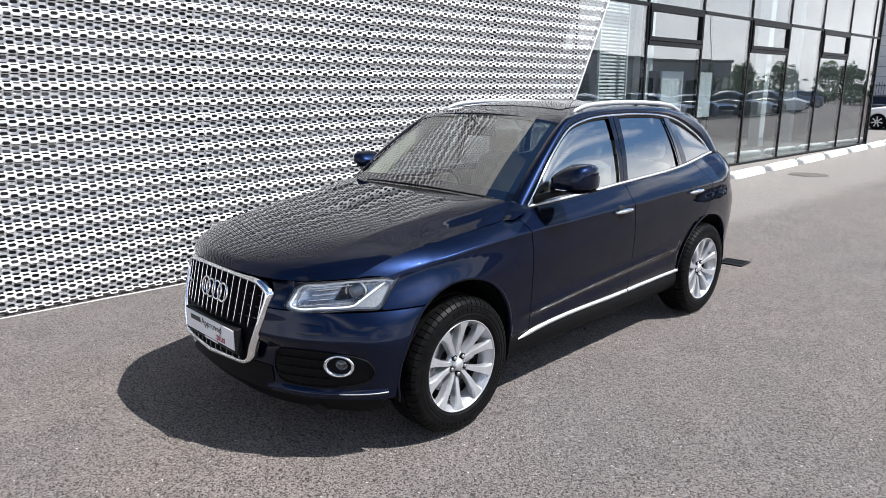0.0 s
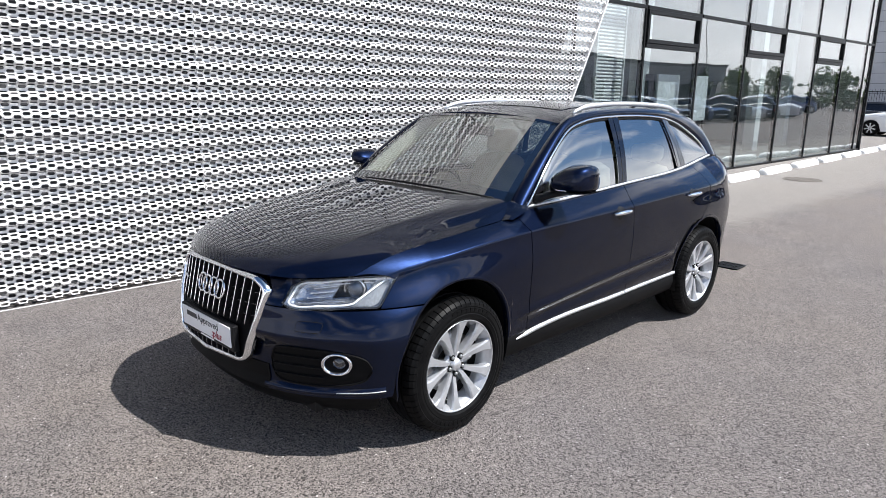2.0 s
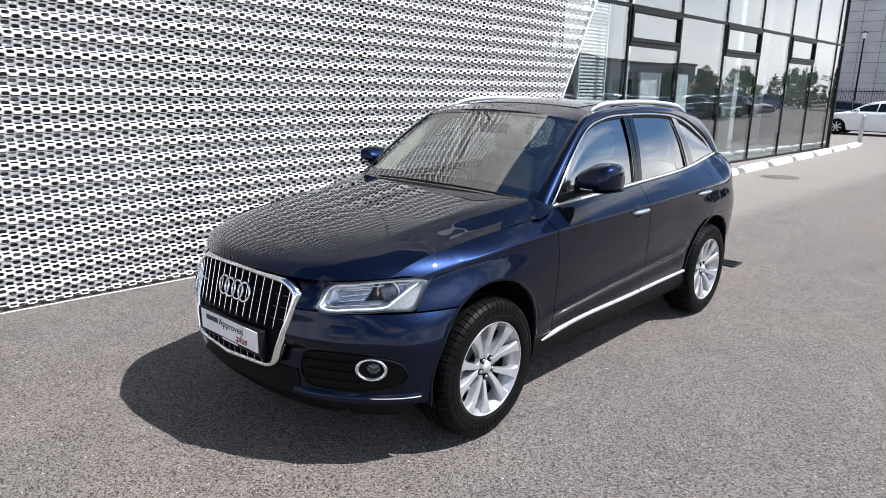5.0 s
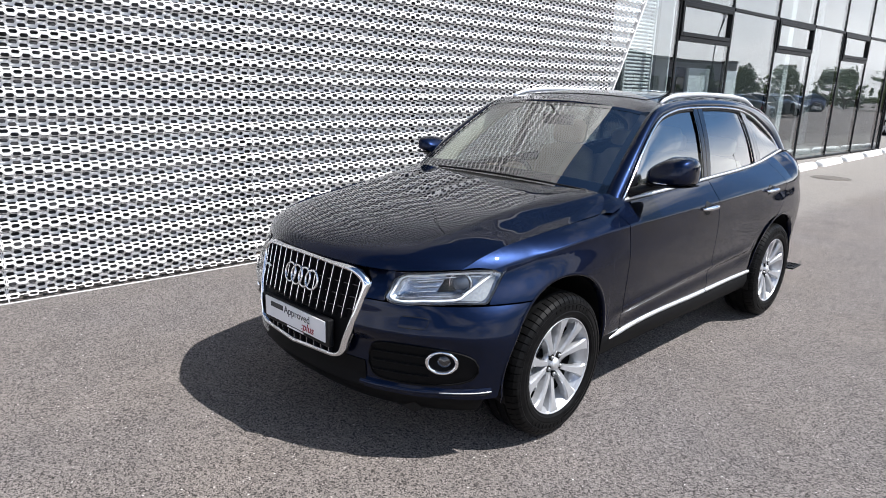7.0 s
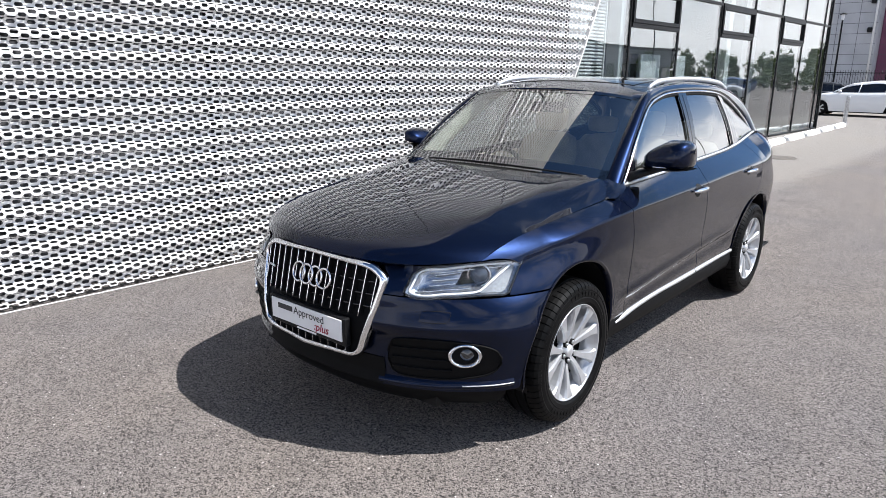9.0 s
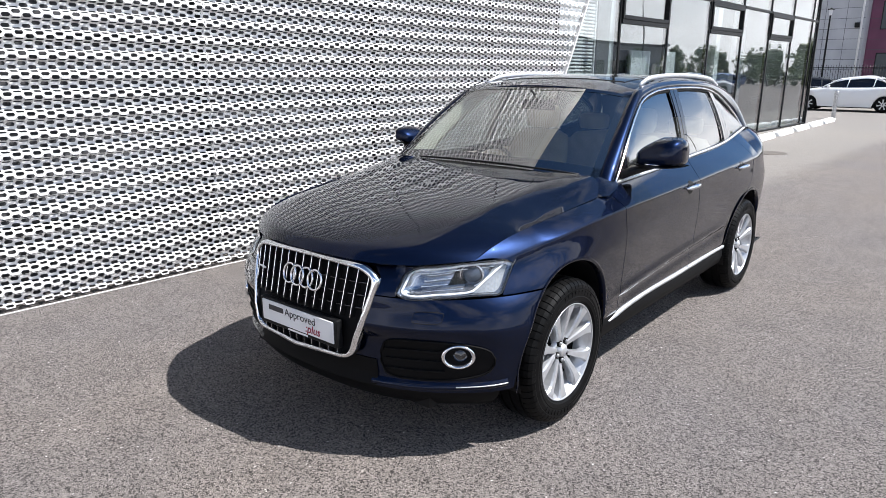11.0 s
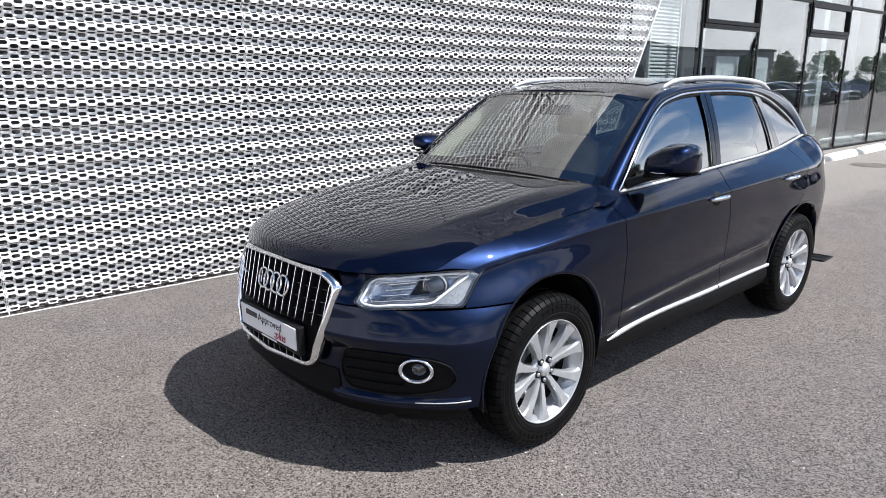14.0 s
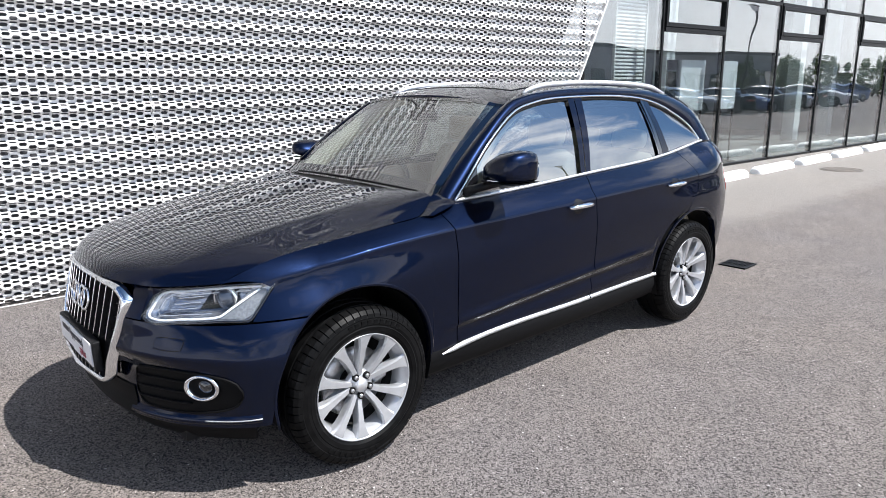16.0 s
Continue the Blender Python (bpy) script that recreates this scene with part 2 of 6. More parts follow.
def paint_material(name, base, flake):
    m = material(name, base, 0.35, 0.80)
    m.node_tree.nodes["Principled BSDF"].inputs["Specular Tint"].default_value = (0.02, 0.04, 0.09, 1)
    t = m.node_tree
    p = t.nodes["Principled BSDF"]
    where = t.nodes.new("ShaderNodeTexCoord")
    v = t.nodes.new("ShaderNodeTexVoronoi")
    v.inputs["Scale"].default_value = 900.0
    t.links.new(where.outputs["Object"], v.inputs["Vector"])
    split = t.nodes.new("ShaderNodeSeparateColor")
    t.links.new(v.outputs["Color"], split.inputs[0])
    mix = t.nodes.new("ShaderNodeMix")
    mix.data_type = "RGBA"
    mix.inputs[6].default_value, mix.inputs[7].default_value = (*base, 1), (*flake, 1)
    t.links.new(split.outputs[0], mix.inputs[0])
    t.links.new(mix.outputs[2], p.inputs["Base Color"])
    # clear coat: faint head-on, mirror-like where the panel is seen aslant
    slope = t.nodes.new("ShaderNodeLayerWeight")
    slope.inputs["Blend"].default_value = 0.5
    coat = t.nodes.new("ShaderNodeValToRGB")
    e = coat.color_ramp.elements
    e[0].position, e[0].color = 0.0, (0.022, 0.022, 0.022, 1)
    e[1].position, e[1].color = 1.0, (1, 1, 1, 1)
    for at, much in ((0.36, 0.032), (0.46, 0.054), (0.54, 0.090), (0.59, 0.145), (0.63, 0.23), (0.67, 0.33), (0.74, 0.48), (0.85, 0.68)):
        e.new(at).color = (much, much, much, 1)
    gloss = t.nodes.new("ShaderNodeBsdfGlossy")
    gloss.inputs["Roughness"].default_value = 0.006
    both = t.nodes.new("ShaderNodeMixShader")
    t.links.new(slope.outputs["Facing"], coat.inputs[0])
    t.links.new(coat.outputs[0], both.inputs[0])
    t.links.new(p.outputs[0], both.inputs[1])
    t.links.new(gloss.outputs[0], both.inputs[2])
    t.links.new(both.outputs[0], t.nodes["Material Output"].inputs[0])
    return m


ASPHALT = asphalt_material()
SHEET = varied(material("white_coated_sheet", (0.8, 0.8, 0.8), 0.45), (0.63, 0.623, 0.616), (0.71, 0.703, 0.696), 1.1, 5)
BACKING = varied(material("dark_backing_board", (0.1, 0.1, 0.1), 0.8), (0.028, 0.028, 0.032), (0.055, 0.055, 0.06), 3.0)
PAINT = paint_material("blue_metallic_paint", (0.0016, 0.0038, 0.0135), (0.0056, 0.0120, 0.0385))
# near-black that stands in for the shade inside gaps
GAP = material("gap_shade", (0.012, 0.012, 0.012), 0.9, spec=0.1)
PLASTIC = varied(material("black_plastic", (0.006, 0.006, 0.007), 0.5, spec=0.22), (0.004, 0.004, 0.0045), (0.008, 0.008, 0.009), 60)
GLOSSY_BLACK = material("gloss_black", (0.006, 0.006, 0.007), 0.04, coat=1.0)
CHROME = material("chrome", (0.83, 0.84, 0.86), 0.08, 1.0)
SATIN = varied(material("satin_aluminium", (0.72, 0.73, 0.75), 0.42, 0.85), (0.66, 0.67, 0.69), (0.78, 0.79, 0.8), 30)
ALLOY = varied(material("silver_alloy_paint", (0.6, 0.6, 0.6), 0.3, 0.6, 0.4), (0.46, 0.47, 0.49), (0.54, 0.55, 0.57), 14)
RUBBER = varied(material("tyre_rubber", (0.005, 0.005, 0.005), 0.5, spec=0.08), (0.0025, 0.0025, 0.0027), (0.0055, 0.0055, 0.0057), 22, rough=(0.36, 0.55))
STEEL = varied(material("brushed_steel", (0.45, 0.45, 0.46), 0.35, 0.9), (0.36, 0.36, 0.37), (0.55, 0.55, 0.56), 25)
SCREEN = pane_material("windscreen_glass", (0.62, 0.67, 0.63), 0.40)
SIDE_GLASS = pane_material("side_glass", (0.50, 0.56, 0.57), 0.42)
FRIT = pane_material("windscreen_black_edge", (0.008, 0.008, 0.009), 0.40)
LENS = pane_material("lamp_lens", (0.97, 0.98, 0.99), 0.035)
FRONT_GLASS = pane_material("facade_glass", (0.93, 0.975, 0.98), 0.27, 0.008)
CREAM = varied(material("cream_leather", (0.62, 0.55, 0.43), 0.5), (0.55, 0.48, 0.37), (0.68, 0.60, 0.48), 12, bump=0.2, bump_scale=90)
INTAKE = material("deep_black_plastic", (0.004, 0.004, 0.0045), 0.6, spec=0.1)
DASH_TOP = varied(material("grey_beige_dash", (0.46, 0.43, 0.36), 0.6), (0.42, 0.39, 0.33), (0.50, 0.465, 0.39), 30)
DASH = varied(material("dark_dashboard", (0.03, 0.03, 0.03), 0.6), (0.025, 0.025, 0.026), (0.04, 0.038, 0.036), 40)
# cream lightened: the sun on the pillar lining is put into its colour
SUNLIT_CREAM = varied(material("sunlit_cream_lining", (0.80, 0.77, 0.68), 0.6), (0.76, 0.73, 0.64), (0.84, 0.81, 0.72), 14)
LINER = material("beige_headliner", (0.55, 0.50, 0.42), 0.9)
FOG_GLASS = material("dark_fog_lamp_glass", (0.02, 0.021, 0.024), 0.03, 0.0, 1.0)
RED_LENS = material("red_lens", (0.35, 0.008, 0.01), 0.08, coat=1.0)
PLATE_WHITE = varied(material("plate_white", (0.8, 0.8, 0.8), 0.35), (0.77, 0.77, 0.78), (0.82, 0.82, 0.83), 9)
INK_RED = material("ink_red", (0.28, 0.01, 0.035), 0.5)
INK_DARK = material("ink_dark", (0.03, 0.03, 0.035), 0.5)
FRAME = varied(material("anthracite_aluminium", (0.010, 0.0105, 0.012), 0.4, spec=0.15), (0.008, 0.0085, 0.009), (0.012, 0.0125, 0.014), 8)
KERB_WHITE = varied(material("white_kerb_paint", (0.8, 0.8, 0.79), 0.7), (0.62, 0.61, 0.58), (0.83, 0.83, 0.82), 4, 7, 0.25, 0.5, 0.3, 40)


# ---- builders ----
def curve(*pts):
    """A smooth curve through (a, b) knots, flat beyond the ends."""
    a = [p[0] for p in pts]
    b = [p[1] for p in pts]
    n = len(a)
    m = []
    for i in range(n):
        if i in (0, n - 1):
            j = 0 if i == 0 else n - 2
            m.append((b[j + 1] - b[j]) / (a[j + 1] - a[j]))
        else:
            l, r = (b[i] - b[i - 1]) / (a[i] - a[i - 1]), (b[i + 1] - b[i]) / (a[i + 1] - a[i])
            m.append(0.0 if l * r < 0 else (l * (a[i + 1] - a[i]) + r * (a[i] - a[i - 1])) / (a[i + 1] - a[i - 1]))

    def at(v):
        if v <= a[0]:
            return b[0]
        if v >= a[-1]:
            return b[-1]
        i = max(k for k in range(n - 1) if a[k] <= v)
        h = a[i + 1] - a[i]
        t = (v - a[i]) / h
        return ((2 * t ** 3 - 3 * t ** 2 + 1) * b[i] + (t ** 3 - 2 * t ** 2 + t) * h * m[i] + (3 * t ** 2 - 2 * t ** 3) * b[i + 1] + (t ** 3 - t ** 2) * h * m[i + 1])
    return at


def lerp(a, b, t):
    return a + (b - a) * t


def steps(a, b, n):
    return [a + (b - a) * i / n for i in range(n + 1)]


def mesh_object(name, verts, faces, mat, parent=None, smooth=True, label=""):
    me = bpy.data.meshes.new(name)
    me.from_pydata([tuple(v) for v in verts], [], faces)
    if smooth:
        me.polygons.foreach_set("use_smooth", [True] * len(me.polygons))
    me.materials.append(mat)
    me.update()
    ob = new(name, me)
    ob.parent = parent
    if label:
        tagged(ob, label)
    return ob


def part(name, bm, mat, parent=None, label="", smooth=False):
    me = bpy.data.meshes.new(name)
    if smooth:
        for f in bm.faces:
            f.smooth = True
    bm.to_mesh(me)
    bm.free()
    me.materials.append(mat)
    ob = new(name, me)
    ob.parent = parent
    if label:
        tagged(ob, label)
    return ob


def patch(name, rows, mat, parent=None, label="", lip=0.0, inward=None, flip=False):
    """A smooth sheet through rows of points. lip: the depth of the folded edge, towards inward(point)."""
    h, w = len(rows), len(rows[0])
    verts = [Vector(p) for r in rows for p in r]
    faces = []
    for i in range(h - 1):
        for j in range(w - 1):
            a = i * w + j
            f = (a, a + 1, a + w + 1, a + w)
            faces.append(f[::-1] if flip else f)
    if lip:
        ring = [j for j in range(w)] + [i * w + w - 1 for i in range(1, h)] + [(h - 1) * w + j for j in range(w - 2, -1, -1)] + [i * w for i in range(h - 2, 0, -1)]
        base = len(verts)
        for k in ring:
            verts.append(verts[k].copy())
        for k in ring:
            p = verts[k]
            verts.append(p + inward(p) * lip)
        n = len(ring)
        for k in range(n):
            f = (base + k, base + (k + 1) % n, base + n + (k + 1) % n, base + n + k)
            faces.append(f if flip else f[::-1])
    ob = mesh_object(name, verts, faces, mat, parent, True, label)
    if mat.name == "blue_metallic_paint":
        # painted skins face outwards from the car's middle
        middle = Vector((0, 1.4, 0.7))
        if sum(f.normal.dot(f.center - middle) * f.area for f in ob.data.polygons) < 0:
            ob.data.flip_normals()
    return ob


def box_bm(bm, x0, x1, y0, y1, z0, z1, bevel=0.0):
    g = bmesh.ops.create_cube(bm, size=1, matrix=Matrix.Translation(((x0 + x1) / 2, (y0 + y1) / 2, (z0 + z1) / 2)) @ Matrix.Diagonal((abs(x1 - x0), abs(y1 - y0), abs(z1 - z0), 1)))
    if bevel:
        es = list({e for v in g["verts"] for e in v.link_edges})
        bmesh.ops.bevel(bm, geom=es, offset=bevel, segments=2, affect="EDGES", profile=0.5)
    return bm


def box(name, x0, x1, y0, y1, z0, z1, mat, parent=None, label="", bevel=0.0):
    return part(name, box_bm(bmesh.new(), x0, x1, y0, y1, z0, z1, bevel), mat, parent, label)


def tube(name, path, radius, mat, parent=None, label="", closed=False, seg=8, flat=1.0, up=Vector((0, 0, 1))):
    """A rod along a path of points; radius may be a list. flat squeezes it across the up direction."""
    pts = [Vector(p) for p in path]
    n = len(pts)
    verts, faces = [], []
    for i, p in enumerate(pts):
        a = pts[(i - 1) % n] if closed or i else p
        b = pts[(i + 1) % n] if closed or i < n - 1 else p
        d = (b - a).normalized()
        s = d.cross(up)
        s = s.normalized() if s.length > 1e-6 else Vector((1, 0, 0))
        u = s.cross(d).normalized()
        r = radius[i] if isinstance(radius, (list, tuple)) else radius
        for k in range(seg):
            t = 2 * math.pi * k / seg
            verts.append(p + s * (math.cos(t) * r) + u * (math.sin(t) * r * flat))
    for i in range(n if closed else n - 1):
        for k in range(seg):
            a, b = i * seg + k, i * seg + (k + 1) % seg
            c, d = ((i + 1) % n) * seg + (k + 1) % seg, ((i + 1) % n) * seg + k
            faces.append((a, b, c, d))
    if not closed:
        faces.append(tuple(range(seg))[::-1])
        faces.append(tuple((n - 1) * seg + k for k in range(seg)))
    return mesh_object(name, verts, faces, mat, parent, True, label)


def lathe(name, profile, mat, parent=None, label="", seg=72, axis="x", wobble=None, smooth=True):
    """Turns (along the axis, radius) pairs about the axis."""
    verts, faces = [], []
    for k in range(seg):
        t = 2 * math.pi * k / seg
        for i, (a, r) in enumerate(profile):
            q = r + (wobble(k, i) if wobble else 0.0)
            c, s = math.cos(t) * q, math.sin(t) * q
            verts.append((a, c, s) if axis == "x" else ((c, a, s) if axis == "y" else (c, s, a)))
    w = len(profile)
    for k in range(seg):
        for i in range(w - 1):
            a, b = k * w + i, ((k + 1) % seg) * w + i
            faces.append((a, b, b + 1, a + 1))
    return mesh_object(name, verts, faces, mat, parent, smooth, label)


def thing(name, m, label, category, group=""):
    ob = new(name)
    ob.empty_display_size = 0.2
    ob.matrix_world = m
    return tagged(ob, label, category, group)


# ---- the blue car: x to its left, y to its tail, the front axle over the origin ----
suv = thing("suv_car", pose(-0.0415, -0.0400, 0, 0, 0, 2.5) @ Matrix.Diagonal((1.035, 1, 1, 1)), "dark blue metallic five-door SUV with chrome trim parked on asphalt", "car")

NOSE, TAIL, ARC = 0.905, 3.70, 2.55
half_width = curve((0.0, 0.942), (0.5, 0.932), (1.3, 0.918), (2.1, 0.924), (2.8, 0.944), (3.0, 0.94))
shoulder = curve((-0.9, 0.80), (-0.55, 0.875), (-0.372, 0.911), (-0.20, 0.945), (0.076, 0.988), (0.375, 1.008), (1.0, 1.018), (1.6, 1.03), (2.6, 1.058), (3.3, 1.075), (3.9, 1.06))
tuck = curve((-0.6, 0.080), (-0.2, 0.082), (-0.118, 0.068), (0.076, 0.040), (0.375, 0.020), (0.8, 0.012), (2.3, 0.012), (2.8, 0.026), (3.0, 0.028))
edge_x = curve((-0.60, 0.718), (-0.55, 0.730), (-0.45, 0.747), (-0.34, 0.759), (-0.14, 0.776), (0.09, 0.800), (0.23, 0.812), (0.39, 0.820), (0.44, 0.808), (0.50, 0.775), (0.555, 0.750), (0.61, 0.768), (0.66, 0.789), (0.72, 0.790), (1.6, 0.79), (2.5, 0.775), (3.0, 0.735), (3.3, 0.70), (3.6, 0.62))
edge_z = curve((-0.60, 0.900), (-0.55, 0.920), (-0.45, 0.960), (-0.34, 0.990), (-0.14, 1.020), (0.09, 1.048), (0.23, 1.062), (0.39, 1.076), (0.44, 1.084), (0.50, 1.104), (0.555, 1.118), (0.61, 1.119), (0.66, 1.119), (0.72, 1.120), (1.78, 1.160), (2.68, 1.206), (3.05, 1.245), (3.25, 1.262), (3.5, 1.26))
side_inset = curve((-0.82, 0.20), (-0.75, 0.10), (-0.65, 0.055), (-0.59, 0.038), (-0.47, 0.026), (-0.29, 0.010), (-0.15, 0.002), (0.0, 0.0))
front_inset = curve((0.20, 0.20), (0.25, 0.115), (0.31, 0.06), (0.345, 0.030), (0.38, 0.046), (0.44, 0.044), (0.56, 0.036), (0.615, 0.008), (0.635, 0.0), (0.655, 0.005), (0.70, 0.017), (0.767, 0.030), (0.82, 0.058), (0.873, 0.098), (0.92, 0.138), (0.96, 0.18))


corner_flare = curve((-0.80, 0.0), (-0.66, 0.35), (-0.50, 1.0), (-0.38, 1.0), (-0.18, 0.0))
flare_height = curve((0.30, 0.8), (0.40, 1.0), (0.60, 1.0), (0.70, 0.45), (0.765, 0.0))


def outline(p):
    """The widest plan outline of the left half: p in degrees below 0 (-90 the nose), metres along the flank, then 3 to 4 round the tail."""
    if p < 0:
        a = radians(p + 90)
        return Vector((0.942 * max(math.sin(a), 0) ** (2 / ARC), -NOSE * max(math.cos(a), 0) ** (2 / ARC)))
    if p <= 3:
        return Vector((half_width(p), p))
    a = radians(90 * (p - 3))
    return Vector((0.94 * max(math.cos(a), 0) ** 0.72, 3.0 + (TAIL - 3.0) * max(math.sin(a), 0) ** 0.72))


def out_normal(p):
    e = 0.6 if p < 0 else 0.01
    d = outline(min(p + e, 4)) - outline(max(p - e, -90))
    return Vector((d.y, -d.x)).normalized()


def hull(p, z):
    """The skin below the shoulder."""
    c, n = outline(p), out_normal(p)
    f = max(-n.y, 0) ** 1.5 if p < 0 else 0.0
    k = min(max((z - shoulder(c.y) + 0.20) / 0.20, 0), 1)
    inset = lerp(side_inset(z - shoulder(c.y)) + tuck(c.y) * k * k * (3 - 2 * k), front_inset(z), f)
    if p > 3:
        inset += 0.05 * max(0, z - 0.75) * (p - 3) * 4
    if p < 0:
        # bumper corners stand out towards the wheels
        inset -= 0.045 * corner_flare(c.y) * flare_height(z)
    q = c - n * inset
    return Vector((q.x, q.y, z))


def flank(y, t):
    """The skin above the shoulder, t from 0 there to 1 at the hood line or the window line."""
    a0, a = radians(33), radians(54)
    w, zs, xe, ze = hull(y if y >= 0 else plan_angle(y), shoulder(y)).x, shoulder(y), edge_x(y), edge_z(y)
    b = lerp(a0, a, t)
    return Vector((w - (w - xe) * (math.cos(a0) - math.cos(b)) / (math.cos(a0) - math.cos(a)), y, zs + (ze - zs) * (math.sin(b) - math.sin(a0)) / (math.sin(a) - math.sin(a0))))


def plan_angle(y):
    """The outline's degrees at which it passes y < 0."""
    c = min(max(-y / NOSE, 0), 1) ** (ARC / 2)
    return -90 + math.degrees(math.acos(c)) if y < 0 else y


def p_at(x):
    """The outline's degrees at which the nose is x wide."""
    return -90 + math.degrees(math.asin(min((x / 0.942), 1) ** (ARC / 2)))


def mirrored(v, side):
    return Vector((v.x * side, v.y, v.z))


def inside(p):
    return (Vector((0, p.y * 0.8 + 0.3, 0.6)) - p).normalized()


ARCHES = ((-0.012, 0.43, 0.415), (2.812, 0.415, 0.412))


def arch(y):
    """The height of the wheel cut-outs above y, 0 where there is none."""
    return max((c[1] + math.sqrt(max(c[2] ** 2 - (y - c[0]) ** 2, 0)) if abs(y - c[0]) < c[2] else 0) for c in ARCHES)


def spread(a, b, n):
    """Stations that crowd towards the ends of the wheel cut-outs."""
    base = steps(a, b, n)
    for c in ARCHES:
        for k in range(19):
            y = c[0] - c[2] * math.cos(math.pi * k / 18)
            if a < y < b:
                base.append(y)
        for e in (-1, 1):
            y = c[0] + e * c[2]
            if a < y < b:
                base += [y - 0.001 * e * -1, y + 0.001 * e * -1]
    return sorted(set(round(v, 5) for v in base))


def crease(y, z):
    """The pressed line low on the doors."""
    zc = 0.52 + 0.052 * (y - 0.55)
    k = min(max((y - 0.45) / 0.3, 0), 1) * min(max((2.42 - y) / 0.25, 0), 1)
    d = z - zc
    return k * (0.016 * math.exp(-((d - 0.006) / (0.022 if d > 0.006 else 0.007)) ** 2 / 2) - 0.012 * math.exp(-((d + 0.045) / 0.028) ** 2 / 2))


def side_point(y, z):
    q = hull(plan_angle(y), z)
    return Vector((q.x + crease(y, z), q.y, z))


def side_panel(name, y0, y1, low, side, n=24, label="", lean0=None, lean1=None, fade=1.0, lean_top=None):
    """A flank panel from low(y) up to the window line. lean: how the shut lines bow along y with height."""
    cols = []
    for y in spread(y0, y1, n):
        zs = shoulder(y)
        lo = min(max(low(y), arch(y)), zs - 0.02)
        f = (y - y0) / (y1 - y0)

        def bow(z):
            return (lean0(z) * max(1 - f * fade, 0) if lean0 else 0) + (lean1(z) * f if lean1 else 0)
        col = []
        for z in [lerp(lo, zs - 0.010, k / 40) for k in range(41)] + [zs]:
            col.append(side_point(y + bow(z), z))
        for t in steps(0.1, 1, 9):
            if lean_top is None:
                col.append(flank(y + bow(flank(y, t).z), t))
            else:
                fore = max(1 - f * fade, 0)
                back = bow(flank(y, t).z) - lean0(flank(y, t).z) * fore
                col.append(flank(y + lerp(lean0(zs), lean_top, t) * fore + back, t))
        cols.append([mirrored(v, side) for v in col])
    return patch(name, cols, PAINT, suv, label, 0.03, inside, side > 0)


